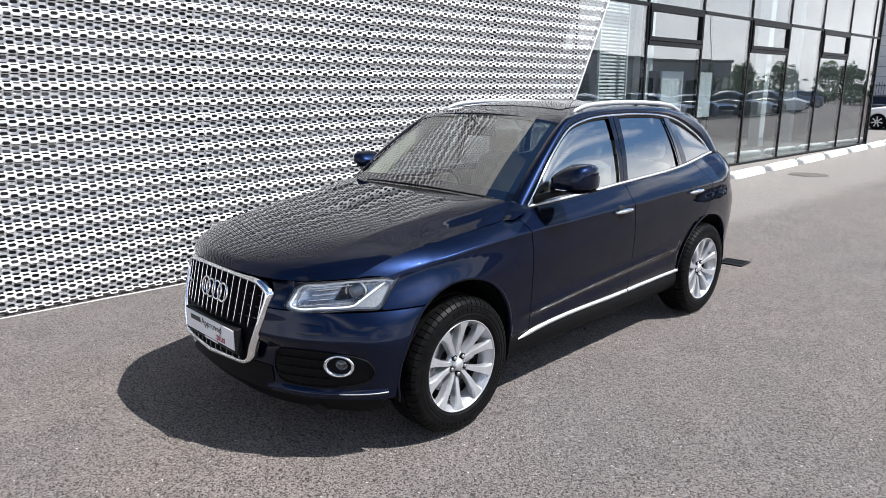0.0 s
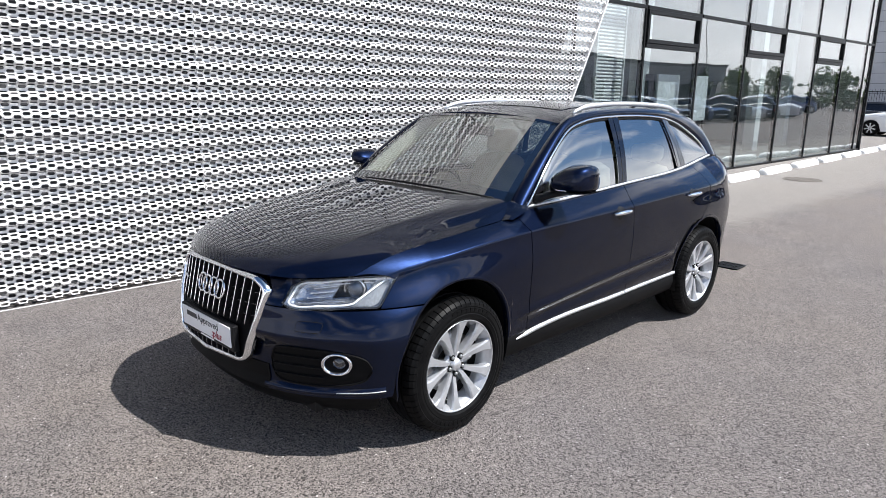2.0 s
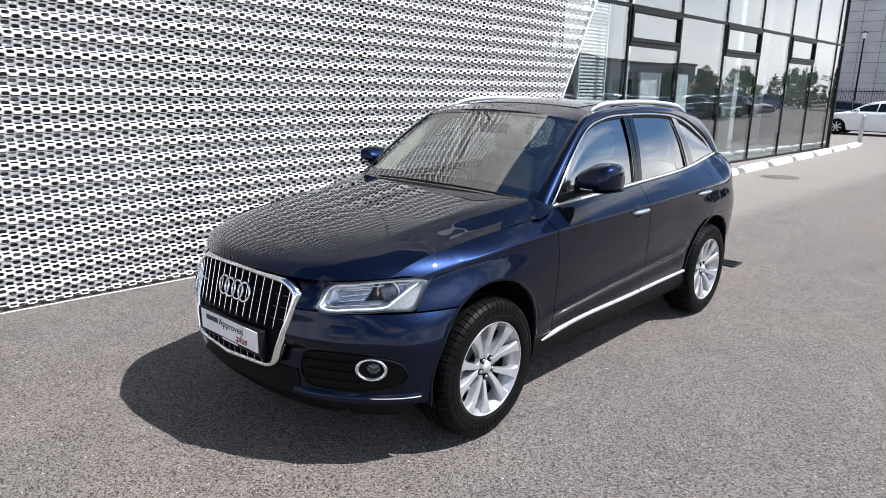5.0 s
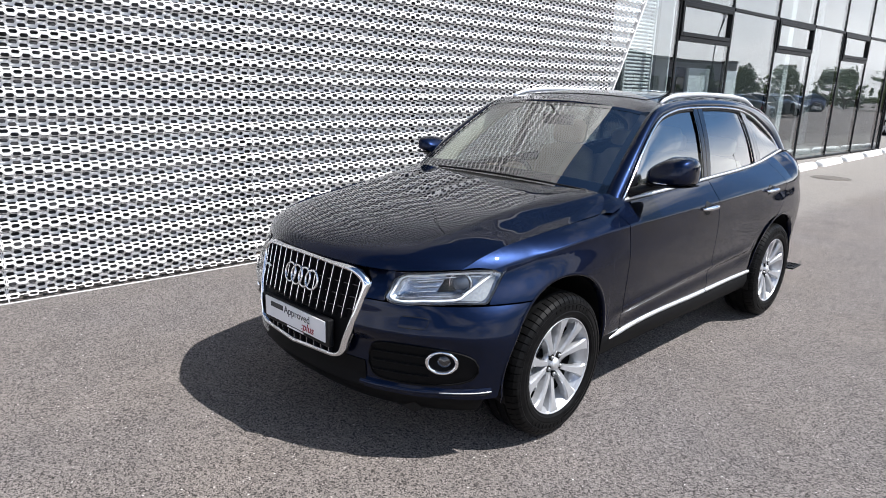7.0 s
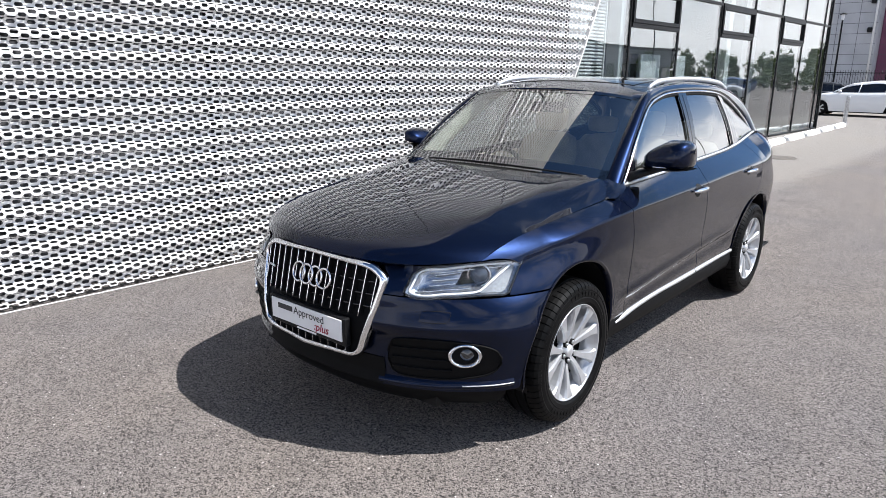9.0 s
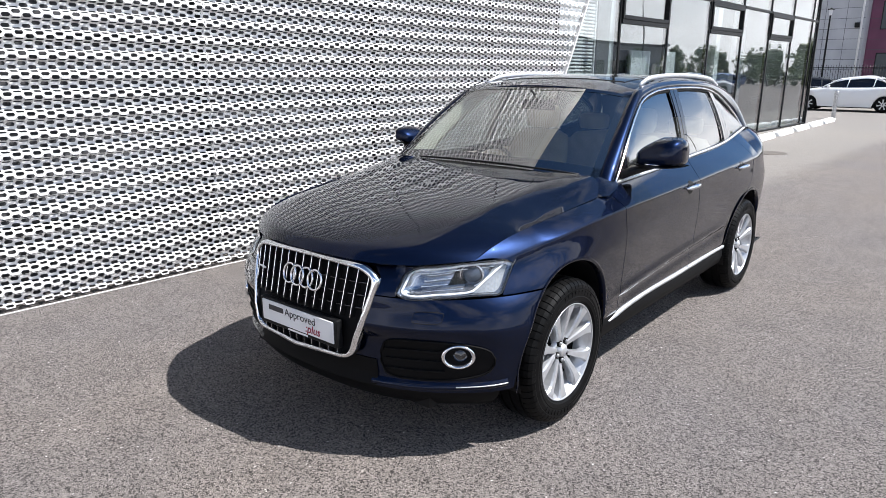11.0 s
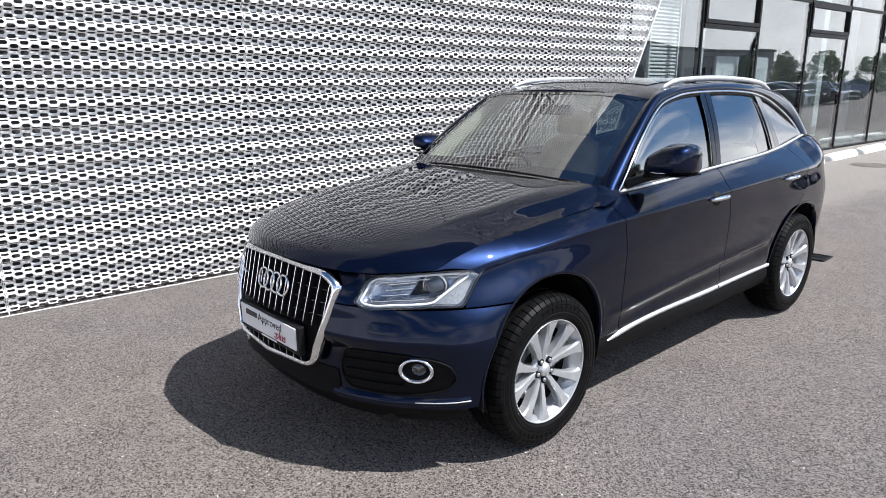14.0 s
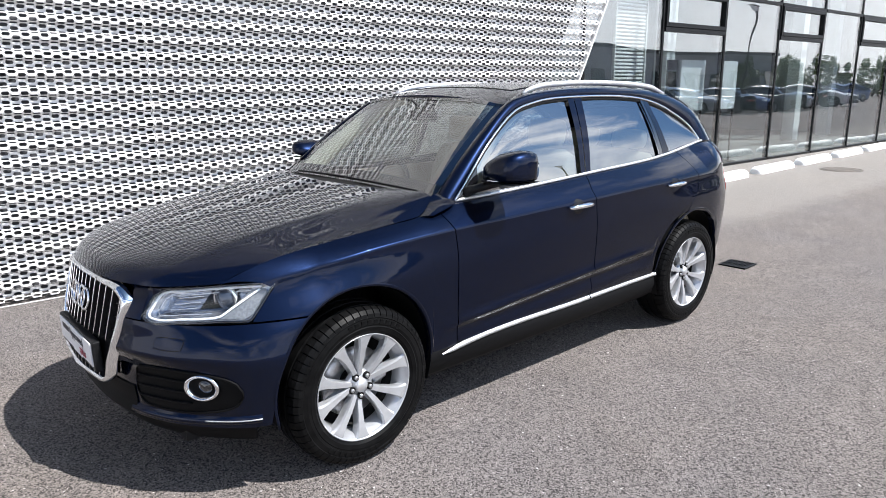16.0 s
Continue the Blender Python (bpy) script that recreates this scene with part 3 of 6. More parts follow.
sill_line = lambda y: 0.425
lamp_lean = curve((0.70, 0.0), (0.769, 0.003), (0.85, 0.066), (0.911, 0.118), (1.0, 0.118))
door_lean_front = curve((0.40, 0.02), (0.8, 0.0), (0.95, -0.004), (1.13, -0.03))
door_lean_mid = curve((0.40, 0.012), (0.85, 0.0), (1.06, -0.015), (1.16, 0.04))
door_lean_rear = curve((0.40, -0.06), (0.6, -0.10), (0.80, -0.12), (0.95, 0.0), (1.05, 0.04), (1.2, 0.0))
for side in (1, -1):
    side_panel("front_fender", -0.485, 0.558, lambda y: 0.772 if y < -0.05 else 0.32, side, 34, "blue front wing with a flared wheel arch", lamp_lean, door_lean_front, 8.0, -0.060)
    side_panel("front_door", 0.564, 1.684, sill_line, side, 20, "blue front door with a pressed crease", door_lean_front, door_lean_mid)
    side_panel("rear_door", 1.690, 2.80, sill_line, side, 22, "blue rear door cut round the wheel arch", door_lean_mid, door_lean_rear)
    # rear quarter: the flank behind the rear door, then round the tail
    cols = []
    for p in spread(2.806, 3.0, 8)[:-1] + steps(3.0, 4.0, 22):
        y = outline(p).y
        lo = max(arch(y), 0.40 if p > 3 else 0.3)
        zs, col = shoulder(y), []
        for k in range(15):
            z = lerp(lo, zs, k / 14)
            q = hull(p, z)
            col.append(q)
        top = hull(p, zs)
        f = min(max(p - 3.0, 0), 1)
        for k in range(1, 11):
            t = k / 10
            if p <= 3:
                v = flank(p, t)
            else:
                a = radians(62)
                n = out_normal(p)
                g = lerp(top.x - edge_x(3.0), 0.10, min(f * 2, 1))
                ze = edge_z(y)
                w = g * (1 - math.cos(t * a)) / (1 - math.cos(a))
                v = Vector((top.x - n.x * w, top.y - n.y * w, zs + (ze - zs) * math.sin(t * a) / math.sin(a)))
            col.append(v)
        if p <= 3:
            fy = (3.0 - p) / 0.194
            for v in col:
                v.y += door_lean_rear(v.z) * fy * 0.98
        cols.append([mirrored(v, side) for v in col])
    patch("rear_quarter", cols, PAINT, suv, "blue rear quarter panel wrapping round the tail", 0.02, inside, side > 0)
    # wheel-arch lips and liners
    for cy, cz, cr in ARCHES:
        rows = []
        for k in range(41):
            a = math.pi * (-0.10 + 1.20 * k / 40)
            y, z = cy - cr * math.cos(a), cz + cr * math.sin(a)
            x = side_point(y, min(max(z, 0.3), shoulder(y) - 0.02)).x
            row = []
            for dx, dr in ((0.0008, 0.012), (0.0025, 0.007), (0.0025, 0.001), (-0.003, -0.005), (-0.030, -0.008)):
                yy, zz = cy - (cr + dr) * math.cos(a), cz + (cr + dr) * math.sin(a)
                row.append(Vector(((x + dx) * side, yy, zz)))
            rows.append(row)
        patch("arch_lip", rows, PAINT, suv, "", 0, None, side < 0)
        rows = [[Vector((xx * side, cy - (cr - 0.006) * math.cos(a), cz + (cr - 0.006) * math.sin(a))) for xx in (0.90, 0.62)] for a in steps(-0.35, math.pi + 0.35, 30)]
        patch("arch_liner", rows, PLASTIC, suv, "black wheel arch liner")
    # sill below the doors with its bright strip
    rows = [[Vector((x * side, y, z)) for x, z in ((side_point(y, 0.43).x - 0.012, 0.43), (side_point(y, 0.42).x + 0.004, 0.405), (0.892, 0.36), (0.875, 0.30), (0.82, 0.255), (0.60, 0.25))] for y in steps(0.40, 2.40, 16)]
    patch("sill", rows, INTAKE, suv, "matt black plastic sill", 0, None, side < 0)
    z_strip = curve((0.44, 0.385), (0.60, 0.402), (1.6, 0.414), (2.42, 0.428))
    for y0, y1 in ((0.475, 1.682), (1.692, 2.41)):
        rows = []
        for y in steps(y0, y1, 24):
            x, z = side_point(y, 0.42).x + 0.004, z_strip(y)
            k = min(1.0, 0.25 + (y - 0.47) / 0.10)
            rows.append([Vector(((x + d * k) * side, y, z + h * k)) for d, h in ((-0.008, 0.014), (0.006, 0.011), (0.010, 0.0), (0.006, -0.010), (-0.006, -0.013))])
        patch("sill_strip", rows, SATIN, suv, "bright aluminium strip along the sill", 0, None, side < 0)

# hood
hood_mid = curve((-0.90, 0.904), (-0.875, 0.922), (-0.845, 0.948), (-0.79, 0.971), (-0.6, 1.025), (-0.3, 1.082), (0.0, 1.123), (0.25, 1.1545), (0.42, 1.1745), (0.7, 1.204))


def hood_front(x):
    return -0.864 * max(1 - (abs(x) / 0.885) ** 2.2, 0.02) ** (1 / 2.2)


def cowl_line(x):
    return 0.40 + 0.34 * x * x


hood_side = curve((0.0, 0.733), (0.20, 0.759), (0.416, 0.776), (0.662, 0.800), (0.812, 0.812), (1.0, 0.820))
# the hood's rear edge: along the cowl, then forwards and down to the wing
hood_back = curve((0.0, 0.40), (0.35, 0.442), (0.60, 0.522), (0.70, 0.558), (0.742, 0.550), (0.775, 0.498), (0.806, 0.438), (0.820, 0.398))
nose_edge_z = curve((0.0, 0.915), (0.3, 0.911), (0.48, 0.904), (0.70, 0.903), (0.85, 0.912), (1.0, 0.922))
crease_slope = curve((0.0, 0.03), (0.06, 0.55), (0.13, 0.80), (0.30, 0.84), (0.55, 0.87), (0.80, 0.91), (1.0, 0.95))


def crown_table(ridge):
    """How far the hood has dropped, 0 in the middle to 1 at its side: flat to the pressed ridge, then a rolled edge and a flatter flange."""
    out, total = [0.0], 0.0
    for k in range(200):
        u = (k + 0.5) / 200
        total += 0.03 * u / ridge if u < ridge else crease_slope((u - ridge) / (1 - ridge))
        out.append(total)
    return [v / total for v in out]


CROWNS = [crown_table(lerp(0.70, 0.69, k / 20)) for k in range(21)]


crown_rear = curve((0.0, 0.0), (0.5, 0.01), (0.76, 0.03), (0.84, 0.09), (0.89, 0.24), (0.94, 0.54), (1.0, 1.0))


def crown(u, v):
    row = CROWNS[round(20 * min(v / 0.4, 1))]
    k = min(abs(u), 0.9999) * 200
    ahead = lerp(row[int(k)], row[int(k) + 1], k - int(k))
    # towards the windscreen the ridge fades and the corner rises to the pillar
    f = min(max((v - 0.54) / 0.46, 0), 1)
    return lerp(ahead, crown_rear(abs(u)), f * f * (3 - 2 * f))


def hood_point(u, v):
    x = hood_side(v) * u
    y = lerp(hood_front(0.733 * u), hood_back(abs(x)), v)
    edge = edge_z(lerp(hood_front(0.733), hood_back(0.820), v)) + 0.001
    mid = hood_mid(lerp(-0.875, 0.40, v))
    z = mid - (mid - edge) * crown(u, v)
    z += (nose_edge_z(abs(u)) - (hood_mid(-0.875) - (hood_mid(-0.875) - edge_z(hood_front(0.733))) * crown(u, 0))) * max(0, 1 - v / 0.07) ** 2.0
    return Vector((x, y, z))


patch("hood", [[hood_point(u, v) for u in steps(-0.995, 0.995, 130)] for v in [(k / 50) ** 1.15 for k in range(51)]], PAINT, suv, "glossy dark blue hood", 0.02, inside, True)
patch("cowl", [[Vector((x, cowl_line(x) + d, hood_point(x / 0.820, 1).z + h)) for x in steps(-0.72, 0.72, 24)] for d, h in ((-0.01, -0.03), (0.03, -0.020), (0.08, -0.010), (0.125, 0.0))], PLASTIC, suv, "black plastic cowl below the windscreen", 0, None, True)

# front bumper: one wrap-round skin up to the lamps, a nose skin between the lamps behind the grille
def skin(p, z, side=1):
    return mirrored(hull(p, z), side)


def arch_front(z):
    """Where the bumper ends at the front wheel cut-out."""
    c = ARCHES[0]
    return c[0] - math.sqrt(max(c[2] ** 2 - max(z - c[1], 0) ** 2, 0)) - 0.04 * max(0, (0.42 - z) / 0.2)


G_OUT = [(0.0, 0.902), (0.30, 0.890), (0.355, 0.880), (0.408, 0.842), (0.412, 0.81), (0.392, 0.70), (0.350, 0.540), (0.335, 0.492), (0.300, 0.470), (0.0, 0.458)]


def round_corners(pts, r=0.03, n=5):
    out = [Vector(pts[0])]
    for a, b, c in zip(pts, pts[1:], pts[2:]):
        a, b, c = Vector(a), Vector(b), Vector(c)
        p, q = b + (a - b).normalized() * min(r, (a - b).length * 0.45), b + (c - b).normalized() * min(r, (c - b).length * 0.45)
        out += [(p.lerp(b, t)).lerp(b.lerp(q, t), t) for t in steps(0, 1, n)]
    return out + [Vector(pts[-1])]


def grille_y(x, z, d=0.0):
    """The grille's bowed, slightly raked face."""
    return -0.922 + 0.23 * x * x + 0.75 * x ** 4 + 0.24 * max(0, z - 0.60) - d


ghalf = round_corners(G_OUT)
gloop = ghalf + [Vector((-v.x, v.y)) for v in ghalf[::-1][1:-1]]


def grille_half(z):
    """Half the opening's width at z."""
    best = 0.0
    for a, b in zip(ghalf, ghalf[1:]):
        if min(a.y, b.y) <= z <= max(a.y, b.y) and abs(a.y - b.y) > 1e-6:
            best = max(best, lerp(a.x, b.x, (z - a.y) / (b.y - a.y)))
    return best


def behind_grille(v, z):
    """Sets the skin back where the grille opens."""
    margin = 0.012 if z > 0.60 else 0.04
    return Vector((v.x, v.y + 0.09, v.z)) if z > 0.50 and abs(v.x) < grille_half(z) - margin else v


P_ALL = steps(-90, plan_angle(-0.50), 40)
rows = []
for z in steps(0.336, 0.765, 44):
    left = [behind_grille(hull(p, z), z) for p in steps(-90, plan_angle(arch_front(z)), 90)]
    rows.append([mirrored(v, -1) for v in left[::-1]] + left[1:])
patch("front_bumper", rows, PAINT, suv, "body-coloured front bumper", 0.03, inside)
P_NOSE = steps(-90, p_at(0.515), 60)
rows = []
for z in steps(0.770, 0.925, 10):
    left = [behind_grille(hull(p, z), min(z, 0.89)) for p in P_NOSE]
    rows.append([mirrored(v, -1) for v in left[::-1]] + left[1:])
patch("nose_panel", rows, PAINT, suv, "blue panel between the headlamps", 0.02, inside)
rows = []
for z, d in ((0.348, -0.008), (0.325, -0.010), (0.29, -0.030), (0.255, -0.060), (0.225, -0.11), (0.22, -0.30)):
    left = []
    for p in P_ALL:
        n = out_normal(p)
        v = hull(p, max(z, 0.335))
        left.append(Vector((max(v.x + n.x * d, 0), v.y + n.y * d, z)))
    rows.append([mirrored(v, -1) for v in left[::-1]] + left[1:])
patch("chin", rows, INTAKE, suv, "black plastic chin below the bumper")

rows = []
for z in steps(0.340, 0.462, 6):
    left = []
    for p in steps(-90, p_at(0.43 - 0.10 * abs(z - 0.40)), 16):
        v, n = hull(p, z), out_normal(p)
        left.append(Vector((v.x + n.x * 0.005, v.y + n.y * 0.005, z)))
    rows.append([mirrored(v, -1) for v in left[::-1]] + left[1:])
patch("lower_grille", rows, INTAKE, suv, "black plastic panel below the grille", 0.01, inside)

# painted lip with its highlight added as a satin rod, side intakes, fog lamps
def proud(p, z, d):
    v, n = hull(p, z), out_normal(p)
    return Vector((v.x + n.x * d, v.y + n.y * d, z))


for side in (1, -1):
    ps = steps(p_at(0.40), plan_angle(-0.475), 24)
    rise = lambda k: 0.362 + 0.012 * (k / 24) ** 3
    rows = [[mirrored(proud(p, rise(k) + h, d), side) for h, d in ((0.022, -0.002), (0.010, 0.006), (0.0, 0.009), (-0.012, 0.005), (-0.022, -0.006))] for k, p in enumerate(ps)]
    patch("bumper_lip", rows, PAINT, suv, "blue lip along the bumper's foot", 0, None, side < 0)
    tube("lip_highlight", [mirrored(proud(p, rise(k) + 0.001, 0.0085), side) for k, p in enumerate(ps) if k > 14], 0.003, SATIN, suv, "satin rod added for the highlight along the bumper lip", seg=6)
    # intake
    ps = steps(p_at(0.445), plan_angle(-0.535), 26)
    top = lambda f: 0.572 - 0.03 * f ** 4 + 0.012 * math.sin(math.pi * f)
    low = lambda f: 0.392 + 0.045 * f ** 4
    full = lambda f: max(1 - abs(2 * f - 1) ** 9, 0.0) ** 0.5
    level = lambda f, t: lerp(lerp(low(f), top(f), 0.5), lerp(low(f), top(f), t), 0.25 + 0.75 * full(f))
    rows = []
    for i in range(9):
        t = i / 8
        row = []
        for k, p in enumerate(ps):
            f = k / 26
            z = level(f, t)
            dip = min(1, min(t, 1 - t) * 8) * min(1, min(f, 1 - f) * 10)
            row.append(mirrored(proud(p, z, 0.001 + 0.003 * dip), side))
        rows.append(row)
    patch("side_intake", rows, INTAKE, suv, "black side air intake", 0, None, side < 0)
    frame_pts = [proud(p, level(k / 26, 0), 0.003) for k, p in enumerate(ps)] + [proud(p, level(k / 26, 1), 0.003) for k, p in list(enumerate(ps))[::-1]]
    tube("intake_rim", [mirrored(v, side) for v in frame_pts], 0.005, INTAKE, suv, "black rim of the intake", True, 6)
    for t in (0.25, 0.5, 0.75):
        pts = [mirrored(proud(p, lerp(low(k / 26), top(k / 26), t), 0.009), side) for k, p in enumerate(ps) if 1 <= k <= 15]
        tube("intake_slat", pts, 0.005, INTAKE, suv, "", False, 6)
    # fog lamp
    pf = plan_angle(-0.662)
    c, n = proud(pf, 0.519, 0.012), out_normal(pf)
    n3 = Vector((n.x, n.y * 1.25, 0)).normalized()
    turn = Matrix.Translation(mirrored(c, side)) @ mirrored(n3, side).to_track_quat("X", "Z").to_matrix().to_4x4()
    fog = new("fog_lamp")
    fog.parent = suv
    fog.matrix_local = turn
    tagged(fog, "round fog lamp in a chrome ring")
    oval = Matrix.Diagonal((1, 1.32, 1, 1))
    ring = lathe("ring", [(0.000, 0.056), (0.010, 0.055), (0.014, 0.050), (0.010, 0.044), (-0.020, 0.042)], CHROME, fog, "chrome oval ring", 48)
    ring.matrix_local = oval
    cup = lathe("reflector", [(-0.006, 0.046), (-0.03, 0.040), (-0.045, 0.024), (-0.05, 0.0005)], GLOSSY_BLACK, fog, "", 32)
    cup.matrix_local = oval
    bulb = lathe("projector", [(-0.028, 0.036), (-0.014, 0.034), (-0.006, 0.028), (0.001, 0.016), (0.004, 0.0005)], FOG_GLASS, fog, "dark glassy round projector", 32)
    bulb.matrix_local = pose(0, 0.010 * side, 0.002)

# washer covers and tow cap: shallow pressed lids
for side in (1, -1):
    rows = []
    for i in range(7):
        t = i / 6
        rows.append([mirrored(proud(p, lerp(0.668, 0.716, t), 0.0012 + 0.001 * min(1, min(t, 1 - t) * 6)), side) for p in steps(p_at(0.585 + 0.012 * t), p_at(0.690 + 0.012 * t), 8)])
    patch("washer_cover", rows, PAINT, suv, "body-coloured headlamp washer cover", 0.006, inside, side < 0)
    seam = []
    for k in range(40):
        a = 2 * math.pi * k / 40
        u, v = (math.copysign(abs(w) ** 0.45, w) for w in (math.cos(a), math.sin(a)))
        t = 0.5 + 0.5 * v
        seam.append(mirrored(proud(p_at(0.6375 + 0.053 * u + 0.012 * t), 0.692 + 0.0245 * v, 0.0010), side))
    tube("washer_seam", seam, 0.0014, GAP, suv, "", True, 5)

# grille: dark insert, chrome frame, bright upright bars, badge and plate
grille = new("grille")
grille.parent = suv
tagged(grille, "single-frame grille with chrome surround and upright bars")
# near-black backing put in for the shade of an open grille
rows = []
for z in steps(0.465, 0.897, 26):
    w = max(grille_half(z) - 0.006, 0.05)
    rows.append([Vector((x, grille_y(x, z, -0.018), z)) for x in steps(-w, w, 24)])
patch("insert", rows, INTAKE, grille, "plain near-black sheet for the shaded opening behind the bars")
verts, faces = [], []
N = len(gloop)
centre = Vector((0, 0.68))
sect = ((0.008, -0.02), (0.010, 0.008), (0.004, 0.018), (-0.008, 0.020), (-0.014, 0.012), (-0.014, -0.012))
for i, v in enumerate(gloop):
    a, b = gloop[i - 1], gloop[(i + 1) % N]
    t = (b - a).normalized()
    o = Vector((t.y, -t.x)) * (-1)
    if o.dot(v - centre) < 0:
        o = -o
    for s, d in sect:
        q = v + o * s
        verts.append((q.x, grille_y(q.x, q.y, d), q.y))
K = len(sect)
for i in range(N):
    for k in range(K - 1):
        faces.append((i * K + k, ((i + 1) % N) * K + k, ((i + 1) % N) * K + k + 1, i * K + k + 1))
mesh_object("chrome_frame", verts, faces, CHROME, grille, True, "polished chrome grille surround")
for i in range(15):
    x = -0.385 + 0.77 * i / 14
    zs = [z for z in steps(0.47, 0.90, 60) if grille_half(z) > abs(x) * (0.93 + 0.07 * z) + 0.012]
    if not zs:
        continue
    lo, hi = max(min(zs), 0.655), max(zs)
    for a, b in ((lo, hi), (0.475, 0.506)):
        if b - a < 0.02 or (b < 0.6 and abs(x) > 0.31):
            continue
        rows, tips = [], []
        for z in steps(a, b, 12):
            xs = x * (0.93 + 0.07 * (z - 0.47) / 0.46)
            y = grille_y(xs, z, 0.006)
            rows.append([Vector((xs + e, y + d, z)) for e, d in ((-0.007, 0.024), (-0.004, 0.004), (0.0, 0.0), (0.004, 0.004), (0.007, 0.024))])
            tips.append(Vector((xs, y - 0.001, z)))
        bar = patch("grille_bar", rows, INTAKE, grille, "")
        tube("bar_edge", tips, 0.0028 if b > 0.6 else 0.0012, CHROME, bar, "thin bright edge", seg=6)
for z in (0.70, 0.755, 0.81):
    w = grille_half(z) - 0.01
    tube("cross_bar", [Vector((x, grille_y(x, z, -0.008), z)) for x in steps(-w, w, 20)], 0.004, GLOSSY_BLACK, grille, "", seg=6)
tube("small_badge", [Vector((x, grille_y(x, 0.775, 0.014), 0.765)) for x in (-0.345, -0.32, -0.29)], 0.005, SATIN, grille, "", seg=6)
# badge of four linked rings
badge = new("badge")
badge.parent = suv
tagged(badge, "four linked chrome rings on the grille")
for i in range(4):
    cx = -0.076 + 0.0590 * i
    pts = []
    for k in range(40):
        a = 2 * math.pi * k / 40
        x, z = cx + 0.0435 * math.cos(a), 0.786 + 0.045 * math.sin(a)
        pts.append(Vector((x, grille_y(x, z, 0.014 + 0.003 * (i % 2)), z)))
    tube("ring", pts, 0.0058, CHROME, badge, "", True, 10, up=Vector((0, 1, 0)))
# number plate with the dealer's lettering
plate = new("number_plate")
plate.parent = suv
tagged(plate, "white dealer plate in a black holder")
plate.matrix_local = pose(0.010, -0.926, 0.580, 1, 0, 0)
box("holder", -0.272, 0.272, -0.004, 0.03, -0.074, 0.062, PLASTIC, plate, "black plate holder", 0.006)
box("plate_face", -0.252, 0.252, -0.010, -0.003, -0.052, 0.052, PLATE_WHITE, plate, "white plate", 0.002)


def lettering(name, words, size, x, z, mat, parent, shear=0.0, bold=0.0):
    c = bpy.data.curves.new(name, "FONT")
    c.body, c.size, c.shear, c.extrude, c.offset = words, size, shear, 0.0006, bold
    t = new(name + "_source", c)
    bpy.context.view_layer.update()
    me = bpy.data.meshes.new_from_object(t.evaluated_get(bpy.context.evaluated_depsgraph_get()))
    bpy.data.objects.remove(t)
    me.materials.clear()
    me.materials.append(mat)
    ob = new(name, me)
    ob.parent = parent
    ob.matrix_local = pose(x, -0.0112, z, 90, 0, 0)
    return ob


box("name_bar", -0.200, -0.092, -0.0115, -0.010, 0.008, 0.034, INK_DARK, plate)
lettering("lettering", "Approved", 0.054, -0.082, 0.004, INK_DARK, plate)
lettering("lettering", ":plus", 0.056, 0.062, -0.040, INK_RED, plate, 0.25, 0.0006)
box("dealer_line", -0.07, 0.07, -0.0052, -0.0038, -0.069, -0.060, PLATE_WHITE, plate)

# headlamps
LED = material("lamp_guide", (0.95, 0.96, 0.98), 0.35, 0.0, 0.6)
BOWL = varied(material("lamp_bowl", (0.5, 0.52, 0.55), 0.22, 0.9), (0.36, 0.38, 0.41), (0.54, 0.56, 0.60), 40)
FROST = varied(material("frosted_reflector", (0.7, 0.72, 0.75), 0.4, 0.5), (0.17, 0.18, 0.19), (0.27, 0.28, 0.29), 120)


def lamp_point(f, t, d=0.0, side=1):
    """On the lamp's face: f from the inner end to the outer, t from the lower edge to the upper."""
    lo = curve((0.0, 0.780), (0.04, 0.771), (0.4, 0.769), (0.75, 0.775), (0.96, 0.772), (1.0, 0.780))(f)
    hi = curve((0.0, 0.860), (0.05, 0.877), (0.3, 0.899), (0.62, 0.914), (0.94, 0.915), (1.0, 0.905))(f)
    z = lerp(lo, hi, t)
    start, end = lerp(p_at(0.515), p_at(0.545), t), lerp(plan_angle(-0.485), plan_angle(-0.375), t)
    p = lerp(start, end, f)
    v = hull(p, z)
    n = out_normal(p)
    back = 0.012
    return mirrored(Vector((v.x - n.x * (back - d), v.y - n.y * (back - d), z)), side)


